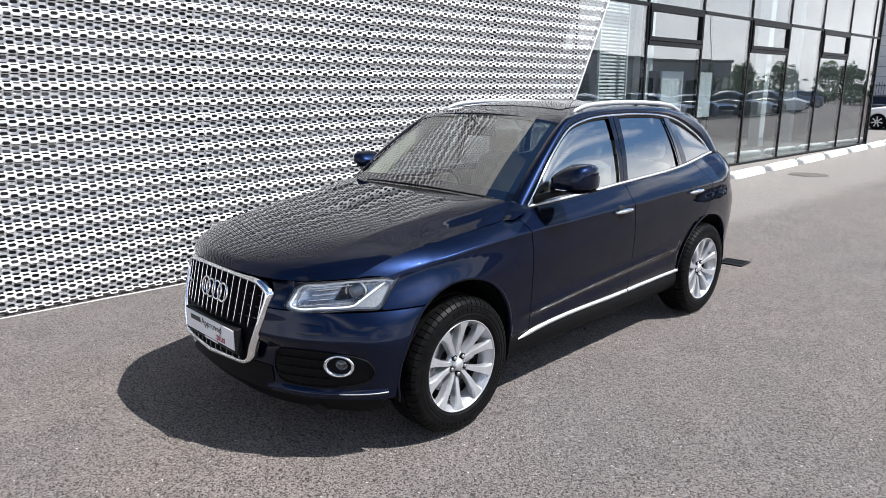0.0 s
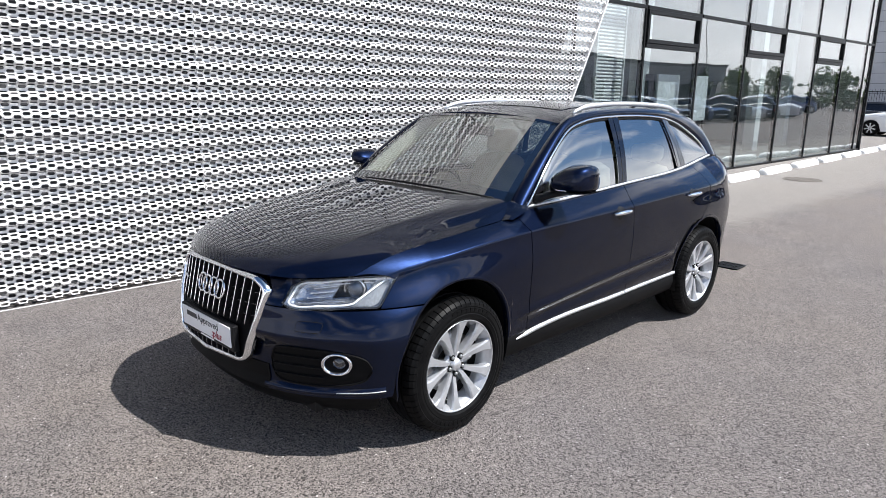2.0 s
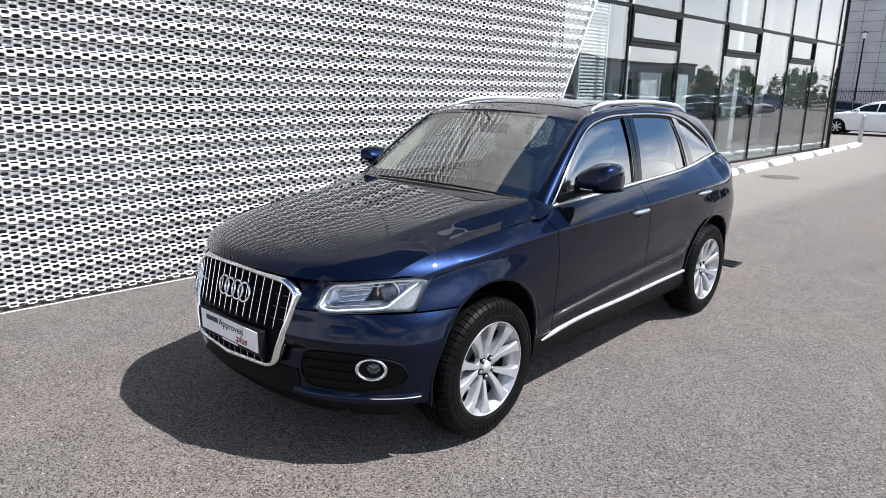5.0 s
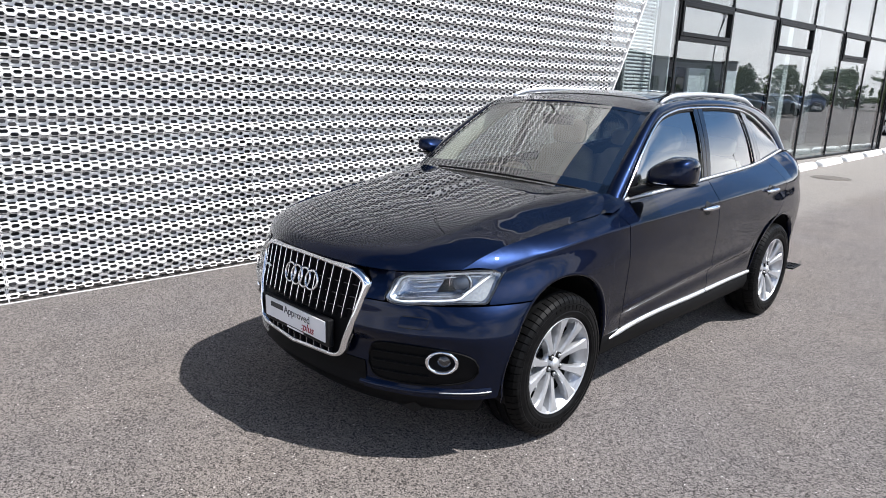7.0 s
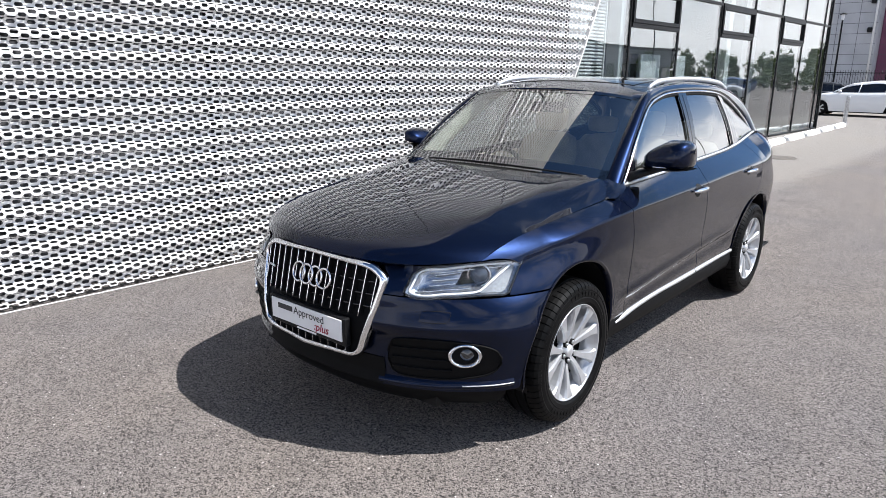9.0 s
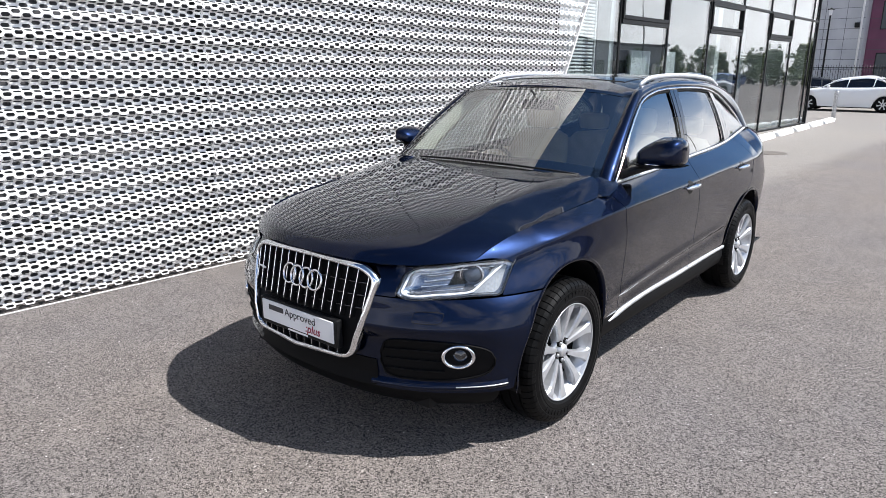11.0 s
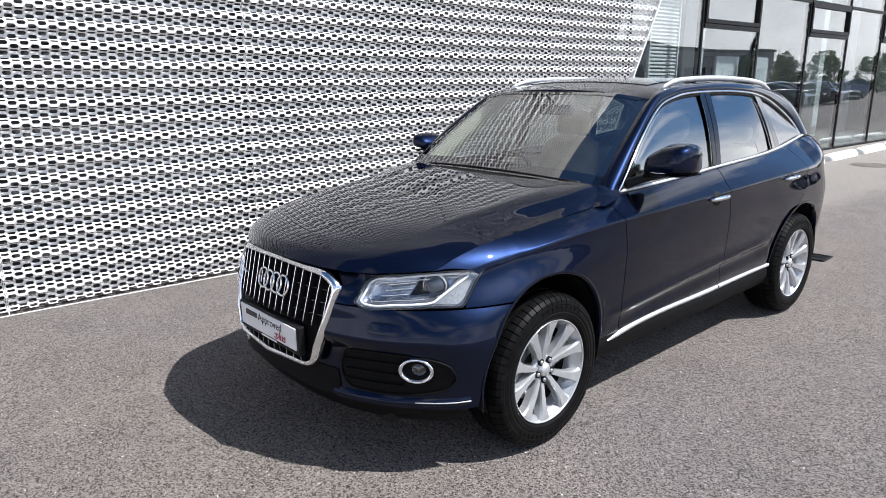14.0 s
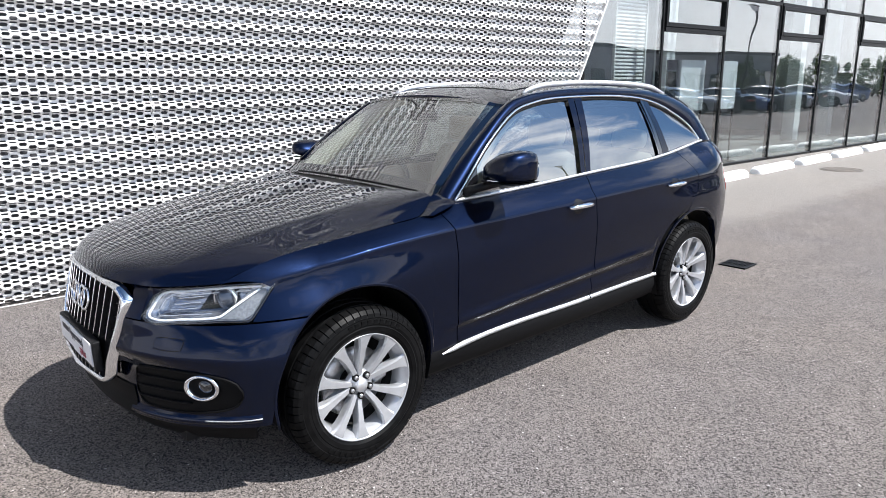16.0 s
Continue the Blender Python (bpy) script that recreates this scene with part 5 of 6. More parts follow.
# wheels
def build_wheel():
    w = new("wheel")
    w.parent = suv
    tagged(w, "silver ten-spoke alloy wheel with a black tyre")
    R = 0.370
    prof = [(-0.105, 0.245), (-0.118, 0.262), (-0.122, 0.30), (-0.116, 0.338), (-0.100, 0.358), (-0.080, 0.366)]
    for a in (-0.055, 0.0, 0.055):
        prof += [(a - 0.007, R), (a - 0.005, R - 0.009), (a + 0.005, R - 0.009), (a + 0.007, R)]
    prof += [(0.080, 0.366), (0.100, 0.358), (0.114, 0.342), (0.1185, 0.325), (0.1165, 0.321), (0.121, 0.30), (0.1195, 0.288), (0.1215, 0.284), (0.118, 0.264), (0.108, 0.250), (0.100, 0.245)]
    verts, faces, w_ = [], [], len(prof)
    angles = [(6.0 * k + a, dip) for k in range(60) for a, dip in ((0.0, 0), (0.15, 1), (0.75, 1), (0.9, 0), (3.4, 0))]
    for deg, dip in angles:
        for i, (a, r) in enumerate(prof):
            outer = r > 0.33 and abs(a) > 0.06
            q = r - (0.010 if outer and dip else 0.0)
            t = radians(deg + (2.2 if a < 0 else 0.0))
            verts.append((a, math.cos(t) * q, math.sin(t) * q))
    for k in range(len(angles)):
        for i in range(w_ - 1):
            a, b = k * w_ + i, ((k + 1) % len(angles)) * w_ + i
            faces.append((a, b, b + 1, a + 1))
    mesh_object("tyre", verts, faces, RUBBER, w, False, "black road tyre with a grooved tread")
    # raised bars of moulded lettering on the sidewall
    for a0 in (40, 215):
        for k in range(9):
            m = pose(0.1205, 0, 0) @ Matrix.Rotation(radians(a0 + k * 6.2), 4, "X") @ pose(0, 0.306, 0)
            mark = box("sidewall_mark", -0.0015, 0.0015, -0.011, 0.011, -0.010, 0.010, RUBBER, w)
            mark.matrix_local = m
    rim = lathe("rim", [(-0.095, 0.232), (-0.10, 0.246), (-0.06, 0.225), (0.02, 0.215), (0.075, 0.226), (0.092, 0.240), (0.104, 0.247), (0.110, 0.250), (0.112, 0.248), (0.109, 0.2435), (0.090, 0.239), (0.070, 0.231)], ALLOY, w, "silver alloy rim", 96)
    for k in range(10):
        a = 2 * math.pi * (k // 2) / 5 + (0.20 if k % 2 else -0.20)
        bend = 0.10 if k % 2 else -0.10
        bm = bmesh.new()
        last = None
        for r, half, out in ((0.046, 0.0115, 0.070), (0.085, 0.0135, 0.080), (0.125, 0.0155, 0.089), (0.165, 0.0180, 0.096), (0.195, 0.0215, 0.101), (0.215, 0.0280, 0.104), (0.228, 0.0330, 0.1055), (0.242, 0.0430, 0.106)):
            turn = Matrix.Rotation(a + bend * (r - 0.05) / 0.18, 3, "X")
            sect = ((-half * 0.96, out - 0.045), (-half, out - 0.010), (-half * 0.78, out), (half * 0.78, out), (half, out - 0.010), (half * 0.96, out - 0.045))
            ring = [bm.verts.new(turn @ Vector((x, t, r))) for t, x in sect]
            if last:
                for i in range(5):
                    bm.faces.new((last[i], last[i + 1], ring[i + 1], ring[i]))
            last = ring
        part("spoke", bm, ALLOY, rim)
    hub = lathe("hub", [(0.045, 0.072), (0.062, 0.068), (0.068, 0.061), (0.066, 0.036), (0.078, 0.033), (0.082, 0.029), (0.083, 0.0005)], ALLOY, rim, "", 40)
    lathe("hub_cap", [(0.083, 0.029), (0.0865, 0.027), (0.0875, 0.0005)], SATIN, rim, "satin hub cap", 30)
    for k in range(5):
        a = 2 * math.pi * k / 5 + math.pi / 5
        bolt = lathe("wheel_bolt", [(0.045, 0.0105), (0.082, 0.0105), (0.085, 0.0080), (0.085, 0.0005)], STEEL, rim, "", 6)
        bolt.matrix_local = pose(0, 0.0505 * math.cos(a), 0.0505 * math.sin(a))
        # raised near-black disc stands in for the shaded hollow round the bolt
        pocket = lathe("bolt_shade", [(0.045, 0.0165), (0.0785, 0.0165), (0.0795, 0.0150), (0.0770, 0.0140), (0.0770, 0.0005)], GAP, rim, "", 20)
        pocket.matrix_local = pose(0, 0.0505 * math.cos(a), 0.0505 * math.sin(a))
    lathe("brake_disc", [(0.0, 0.07), (0.010, 0.075), (0.012, 0.165), (-0.015, 0.165), (-0.015, 0.07)], STEEL, w, "steel brake disc", 48)
    # near-black disc and ring added as the shade behind the spokes
    lathe("spoke_gap_shade", [(-0.02, 0.0005), (-0.02, 0.2135), (0.025, 0.2125)], GAP, w, "", 48)
    bm = box_bm(bmesh.new(), -0.02, 0.030, 0.09, 0.17, -0.07, 0.07, 0.012)
    part("brake_calliper", bm, STEEL, w, "grey brake calliper")
    return w


first = build_wheel()
first.matrix_local = pose(0.806, 0, 0.370, 14)
for x, y, spin in ((0.806, 2.807, 17), (-0.806, 0, 40), (-0.806, 2.807, 5)):
    copy_thing(first, pose(x, y, 0.370, spin, 0, 0 if x > 0 else 180))


# ---- the yard: ground, perforated wall, glass front ----
bm = bmesh.new()
bmesh.ops.create_grid(bm, x_segments=24, y_segments=24, size=420)
ground = tagged(part("ground", bm, ASPHALT), "grey asphalt forecourt with pale worn patches", "ground", "", "structure")

WALL_X, SEAM, PITCH = -2.89, 0.30, 2.01
SLANT_Y, SLANT = 5.01, 0.512
RISE, DEPTH, WALL_TOP = 0.1378, 0.0463, 8.0
FLAT, WEB, ROW, COL = 0.0500, 0.0500, 0.0250, 0.0645
PERIOD = 2 * (FLAT + WEB)


def fold(u):
    """Developed height to depth and true height of the folded sheet."""
    k, r = divmod(u, PERIOD)
    z = k * RISE
    lift = RISE / 2 - FLAT
    if r < FLAT:
        return 0.0, z + r
    r -= FLAT
    if r < WEB:
        return -DEPTH * r / WEB, z + FLAT + lift * r / WEB
    r -= WEB
    if r < FLAT:
        return -DEPTH, z + FLAT + lift + r
    r -= FLAT
    return -DEPTH * (1 - r / WEB), z + 2 * FLAT + lift + lift * r / WEB


OUTER = [(0.03645, 0.0), (0.02803, ROW), (-0.02803, ROW), (-0.03645, 0.0), (-0.02803, -ROW), (0.02803, -ROW)]
INNER = [(0.0286, 0.0), (0.0194, 0.0140), (-0.0194, 0.0140), (-0.0286, 0.0), (-0.0194, -0.0140), (0.0194, -0.0140)]
Z_FOOT = 0.0225 - RISE / 2 + 0.043


def perforated_mesh(cut):
    """One sheet of 2.01 m, folded level by level and punched with long hexagons; cut: the y, from the sheet's start, at which the raked end leaves its foot."""
    verts, faces = [], []
    rows = int(WALL_TOP / RISE) * 8
    for r in range(rows):
        for c in range(31):
            if (r + c) % 2:
                continue
            y0, u0 = (c + 0.5) * COL + 0.005, (r + 0.5) * ROW
            if cut is not None and y0 > cut + SLANT * (u0 * RISE / PERIOD + Z_FOOT) + 0.06:
                continue
            if fold(u0)[1] + Z_FOOT < 0.04:
                continue
            base = len(verts)
            for dy, du in OUTER + INNER:
                d, z = fold(max(u0 + du, 0))
                verts.append((d, min(max(y0 + dy, 0.0), PITCH), z + Z_FOOT))
            for k in range(6):
                n = (k + 1) % 6
                faces.append((base + k, base + n, base + 6 + n, base + 6 + k))
    # lapped edge strips
    for y0, y1 in ((0.0, 0.004), (PITCH - 0.004, PITCH)):
        for k in range(int(WALL_TOP / RISE)):
            for a, b in ((0, FLAT), (FLAT, FLAT + WEB), (FLAT + WEB, 2 * FLAT + WEB), (2 * FLAT + WEB, PERIOD - 1e-6)):
                if cut is not None and y0 > cut + SLANT * (k * RISE + Z_FOOT):
                    continue
                base = len(verts)
                for u in (a, b):
                    d, z = fold(k * PERIOD + u)
                    verts += [(d + 0.002, y0, z + Z_FOOT), (d + 0.002, y1, z + Z_FOOT)]
                faces.append((base, base + 1, base + 3, base + 2))
    me = bpy.data.meshes.new("perforated_sheet")
    me.from_pydata(verts, [], faces)
    me.materials.append(SHEET)
    if cut is not None:
        b = bmesh.new()
        b.from_mesh(me)
        n = Vector((0, 1, -SLANT)).normalized()
        bmesh.ops.bisect_plane(b, geom=b.verts[:] + b.edges[:] + b.faces[:], plane_co=(0, cut, 0), plane_no=n, clear_outer=True)
        b.to_mesh(me)
        b.free()
    me.update()
    return me


# backing wall behind the sheets, raked at the same end
b = bmesh.new()
top = WALL_TOP + 0.05
ends = [(-8.0, 0.0), (SLANT_Y - 0.25, 0.0), (SLANT_Y - 0.25 + SLANT * top, top), (-8.0, top)]
front = [b.verts.new((WALL_X - 0.33, y, z)) for y, z in ends]
back = [b.verts.new((WALL_X - 0.55, y, z)) for y, z in ends]
b.faces.new(front)
b.faces.new(back[::-1])
for k in range(4):
    b.faces.new((front[k], back[k], back[(k + 1) % 4], front[(k + 1) % 4]))
bmesh.ops.recalc_face_normals(b, faces=b.faces[:])
wall = tagged(part("wall_west", b, BACKING), "dark wall clad in white perforated corrugated metal sheets", "wall", "", "structure")
full = perforated_mesh(None)
for k in range(-4, 5):
    start = SEAM + PITCH * k
    reach = SLANT_Y - start
    sheet = new("perforated_sheet", full if k < 2 else perforated_mesh(reach))
    sheet.parent = wall
    sheet.matrix_world = pose(WALL_X, start, 0)
# rails that carry the sheets, foot and raked edge trim
for z in (0.55, 1.9, 3.3, 4.7, 6.1, 7.4):
    box("cladding_rail", WALL_X - 0.12, WALL_X - 0.06, -7.7, SLANT_Y + SLANT * z - 0.12, z, z + 0.07, FRAME, wall)
for k in range(-4, 4):
    y = SEAM + PITCH * k
    if y < SLANT_Y - 0.3:
        box("cladding_post", WALL_X - 0.19, WALL_X - 0.125, y - 0.03, y + 0.03, 0.0, WALL_TOP, FRAME, wall)
box("foot_trim", WALL_X - 0.010, WALL_X + 0.004, -7.7, SLANT_Y, 0.0, 0.005, SHEET, wall)
box("coping", WALL_X - 0.57, WALL_X + 0.012, -8.0, SLANT_Y + SLANT * WALL_TOP, top + 0.004, top + 0.05, SHEET, wall)
edge_len = WALL_TOP * math.sqrt(1 + SLANT ** 2)
trim = box("edge_trim", -0.045, 0.012, -0.012, 0.014, 0, edge_len, SHEET, wall)
trim.matrix_world = pose(WALL_X, SLANT_Y, 0) @ Matrix.Rotation(-math.atan(SLANT), 4, "X")

# glass front
GX, G_HI = -4.0, 9.5
MULLIONS = (5.15, 7.30, 9.45, 11.56, 13.80, 15.98, 18.15, 20.25, 22.35)
CORNER = 22.95
front_wall = tagged(new("glass_facade"), "showroom front of clear glass in dark aluminium frames", "facade", "", "structure")
for y in MULLIONS:
    box("mullion", GX - 0.08, GX + 0.028, y - 0.028, y + 0.028, 0.0, G_HI, FRAME, front_wall, "", 0.004)
box("corner_post", GX - 0.10, GX + 0.055, CORNER - 0.05, CORNER + 0.03, 0.0, G_HI, FRAME, front_wall, "", 0.004)
bays = list(zip(MULLIONS, MULLIONS[1:] + (CORNER - 0.02,)))
for i, (a, c) in enumerate(bays):
    a, c = a + 0.034, c - 0.034
    box("transom", GX - 0.07, GX + 0.045, a, c, 3.30, 3.36, FRAME, front_wall, "", 0.003)
    box("transom", GX - 0.07, GX + 0.045, a, c, 5.60, 5.66, FRAME, front_wall, "", 0.003)
    box("bottom_rail", GX - 0.07, GX + 0.045, a, c, 0.0, 0.05, FRAME, front_wall, "", 0.003)
    if i in (2, 4, 6):
        box("transom", GX - 0.07, GX + 0.050, a, c, 2.60, 2.68, FRAME, front_wall, "", 0.003)
        vent = new("vent_window")
        vent.parent = front_wall
        tagged(vent, "top-hung vent window in a dark frame")
        for y0, y1, z0, z1 in ((a, a + 0.07, 2.684, 3.296), (c - 0.07, c, 2.684, 3.296), (a + 0.072, c - 0.072, 2.684, 2.76), (a + 0.072, c - 0.072, 3.22, 3.296)):
            box("sash", GX - 0.05, GX + 0.062, y0, y1, z0, z1, FRAME, vent, "", 0.006)
        box("pane", GX - 0.005, GX + 0.005, a + 0.07, c - 0.07, 2.76, 3.22, FRONT_GLASS, vent)
        levels = ((0.05, 2.60), (3.36, 5.60), (5.66, G_HI))
    else:
        levels = ((0.05, 3.30), (3.36, 5.60), (5.66, G_HI))
    for z0, z1 in levels:
        pane = box("pane", GX - 0.006, GX + 0.006, a, c, z0, z1, FRONT_GLASS, front_wall)
TILE = varied(material("showroom_tile", (0.4, 0.4, 0.4), 0.25), (0.34, 0.34, 0.33), (0.44, 0.44, 0.43), 2.0)
PLASTER = varied(material("white_plaster", (0.78, 0.78, 0.77), 0.8), (0.74, 0.74, 0.73), (0.8, 0.8, 0.79), 1.5)
SOFFIT = varied(material("grey_soffit", (0.40, 0.41, 0.42), 0.8), (0.36, 0.37, 0.38), (0.44, 0.45, 0.46), 0.7)
tagged(box("showroom_floor", -12.8, GX - 0.09, 5.2, CORNER - 0.12, 0.0, 0.03, TILE), "grey tiled showroom floor", "floor", "", "structure")
tagged(box("wall_back", -13.1, -12.8, 5.0, CORNER, 0.0, G_HI, SOFFIT), "plain grey back wall of the showroom", "wall", "", "structure")
tagged(box("wall_south", -13.1, -4.1, 4.9, 5.1, 0.0, G_HI, SOFFIT), "plain grey end wall of the showroom", "wall", "", "structure")
# added wall: hides the fence beyond and darkens the showroom behind the glass
tagged(box("north_blocker", -12.8, GX - 0.11, CORNER - 0.11, CORNER, 0.0, G_HI, SOFFIT), "plain grey wall added to close off the showroom and keep it dark", "wall", "", "structure")
tagged(box("ceiling", -13.1, GX - 0.1, 4.9, CORNER, G_HI - 0.02, G_HI + 0.2, SOFFIT), "grey showroom ceiling", "ceiling", "", "structure")
tagged(box("roof_edge", -13.3, GX + 0.12, 4.9, CORNER + 0.1, G_HI + 0.2, G_HI + 0.7, SHEET), "pale roof fascia above the glass", "fascia", "", "structure")
for x, y in ((-6.0, 19.3), (-6.0, 12.6), (-6.2, 22.1)):
    tagged(box("column", x - 0.17, x + 0.17, y - 0.17, y + 0.17, 0.03, G_HI - 0.02, PLASTER, None, "", 0.01), "square white column inside the showroom", "column", "showroom columns")
# louvred screen inside
screen = thing("louvre_screen", pose(-5.4, 10.5, 0), "white horizontal louvre screen standing in the showroom", "screen")
for k in range(58):
    s = box("slat", -0.012, 0.012, -0.55, 0.45, 0.0, 0.040, PLASTER, screen)
    s.matrix_local = pose(0, 0, 0.06 + 0.072 * k, 0, -28, 0)
for y in (-0.56, 0.46):
    box("stile", -0.03, 0.03, y - 0.02, y + 0.02, 0.03, 4.3, PLASTER, screen)
# white boards standing just inside the glass
for y0, y1 in ((10.62, 11.48), (12.20, 12.76)):
    board = thing("poster_board", pose(-4.32, (y0 + y1) / 2, 0), "plain white display board standing behind the glass", "board", "display boards")
    w = (y1 - y0) / 2
    box("panel", -0.02, 0.02, -w, w, 1.16, 2.14, PLATE_WHITE, board, "", 0.003)
    for s in (-1, 1):
        box("leg", -0.015, 0.015, s * (w - 0.04) - 0.015, s * (w - 0.04) + 0.015, 0.03, 1.158, FRAME, board)
    box("foot", -0.15, 0.15, -w, w, 0.03, 0.045, FRAME, board)
panel_dark = thing("dark_panel", pose(-4.36, 10.40, 0), "narrow black panel beside a white display board", "board")
box("panel", -0.02, 0.02, -0.16, 0.16, 0.03, 2.14, GLOSSY_BLACK, panel_dark)

# white kerb blocks along the glass
def kerb_profile(t):
    return 0.105 * math.cos(t), 0.14 * max(math.sin(t), 0) ** 0.8


for k in range(-1, 7):
    y = 11.95 + 2.06 * k
    x = -2.92 - 0.052 * (y - 11.3)
    block = thing("wheel_stop", pose(x, y, 0, 0, 0, 3.0), "white painted rounded concrete wheel stop", "wheel stop", "wheel stops along the glass")
    rows = []
    for y0, q in ((-0.80, 0.55), (-0.79, 0.74), (-0.76, 0.90), (-0.71, 1.0), (0.71, 1.0), (0.76, 0.90), (0.79, 0.74), (0.80, 0.55)):
        rows.append([Vector((kerb_profile(a)[0] * q * 1.25, y0, kerb_profile(a)[1] * q)) for a in steps(0, math.pi, 14)])
    patch("block", rows, KERB_WHITE, block)
    for e in (0, -1):
        r = rows[e]
        mesh_object("end_face", r, [tuple(range(len(r)))], KERB_WHITE, block, False)
# steel bollard
bollard = thing("bollard", pose(-3.88, 26.4, 0), "brushed steel bollard at the end of the wheel stops", "bollard")
lathe("post", [(0.0, 0.075), (0.02, 0.075), (0.98, 0.075)], STEEL, bollard, "", 32, "z")
lathe("cap", [(0.98, 0.078), (1.02, 0.075), (1.045, 0.04), (1.05, 0.0005)], STEEL, bollard, "domed steel cap", 32, "z")
lathe("flange", [(0.0, 0.14), (0.012, 0.14), (0.014, 0.078)], STEEL, bollard, "", 32, "z")
# drain grate and inspection cover
grate = thing("drain_grate", pose(0.24, 4.58, 0.0, 0, 0, 4) @ Matrix.Diagonal((0.55, 0.55, 1, 1)), "dark cast-iron drain grate set in the asphalt", "drain grate")
# near-black sheet laid on the asphalt as the shade under the bars
box("grate_shade", -0.20, 0.20, -0.20, 0.20, 0.001, 0.003, GAP, grate)
for a, c, d, e in ((-0.23, 0.23, -0.23, -0.20), (-0.23, 0.23, 0.20, 0.23), (-0.23, -0.20, -0.198, 0.198), (0.20, 0.23, -0.198, 0.198)):
    box("frame", a, c, d, e, 0.001, 0.014, FRAME, grate)
for k in range(8):
    x = -0.165 + 0.047 * k
    box("bar", x - 0.009, x + 0.009, -0.198, 0.198, 0.001, 0.012, FRAME, grate)
box("cross_bar", -0.198, 0.198, -0.012, 0.012, 0.001, 0.0135, FRAME, grate)
RUST = varied(material("rusty_iron", (0.09, 0.08, 0.07), 0.8), (0.05, 0.045, 0.04), (0.12, 0.10, 0.085), 9, 6)
for x, y, r in ((-2.1, 13.0, 0.34), (0.25, 14.6, 0.30)):
    cover = thing("inspection_cover", pose(x, y, 0), "round rusty iron inspection cover in the asphalt", "manhole cover")
    lathe("ring", [(0.0, r + 0.05), (0.006, r + 0.045), (0.007, r + 0.008), (0.001, r + 0.006)], RUST, cover, "", 40, "z")
    lathe("lid", [(0.001, r), (0.006, r - 0.004), (0.004, r * 0.6), (0.005, 0.001)], RUST, cover, "", 40, "z")


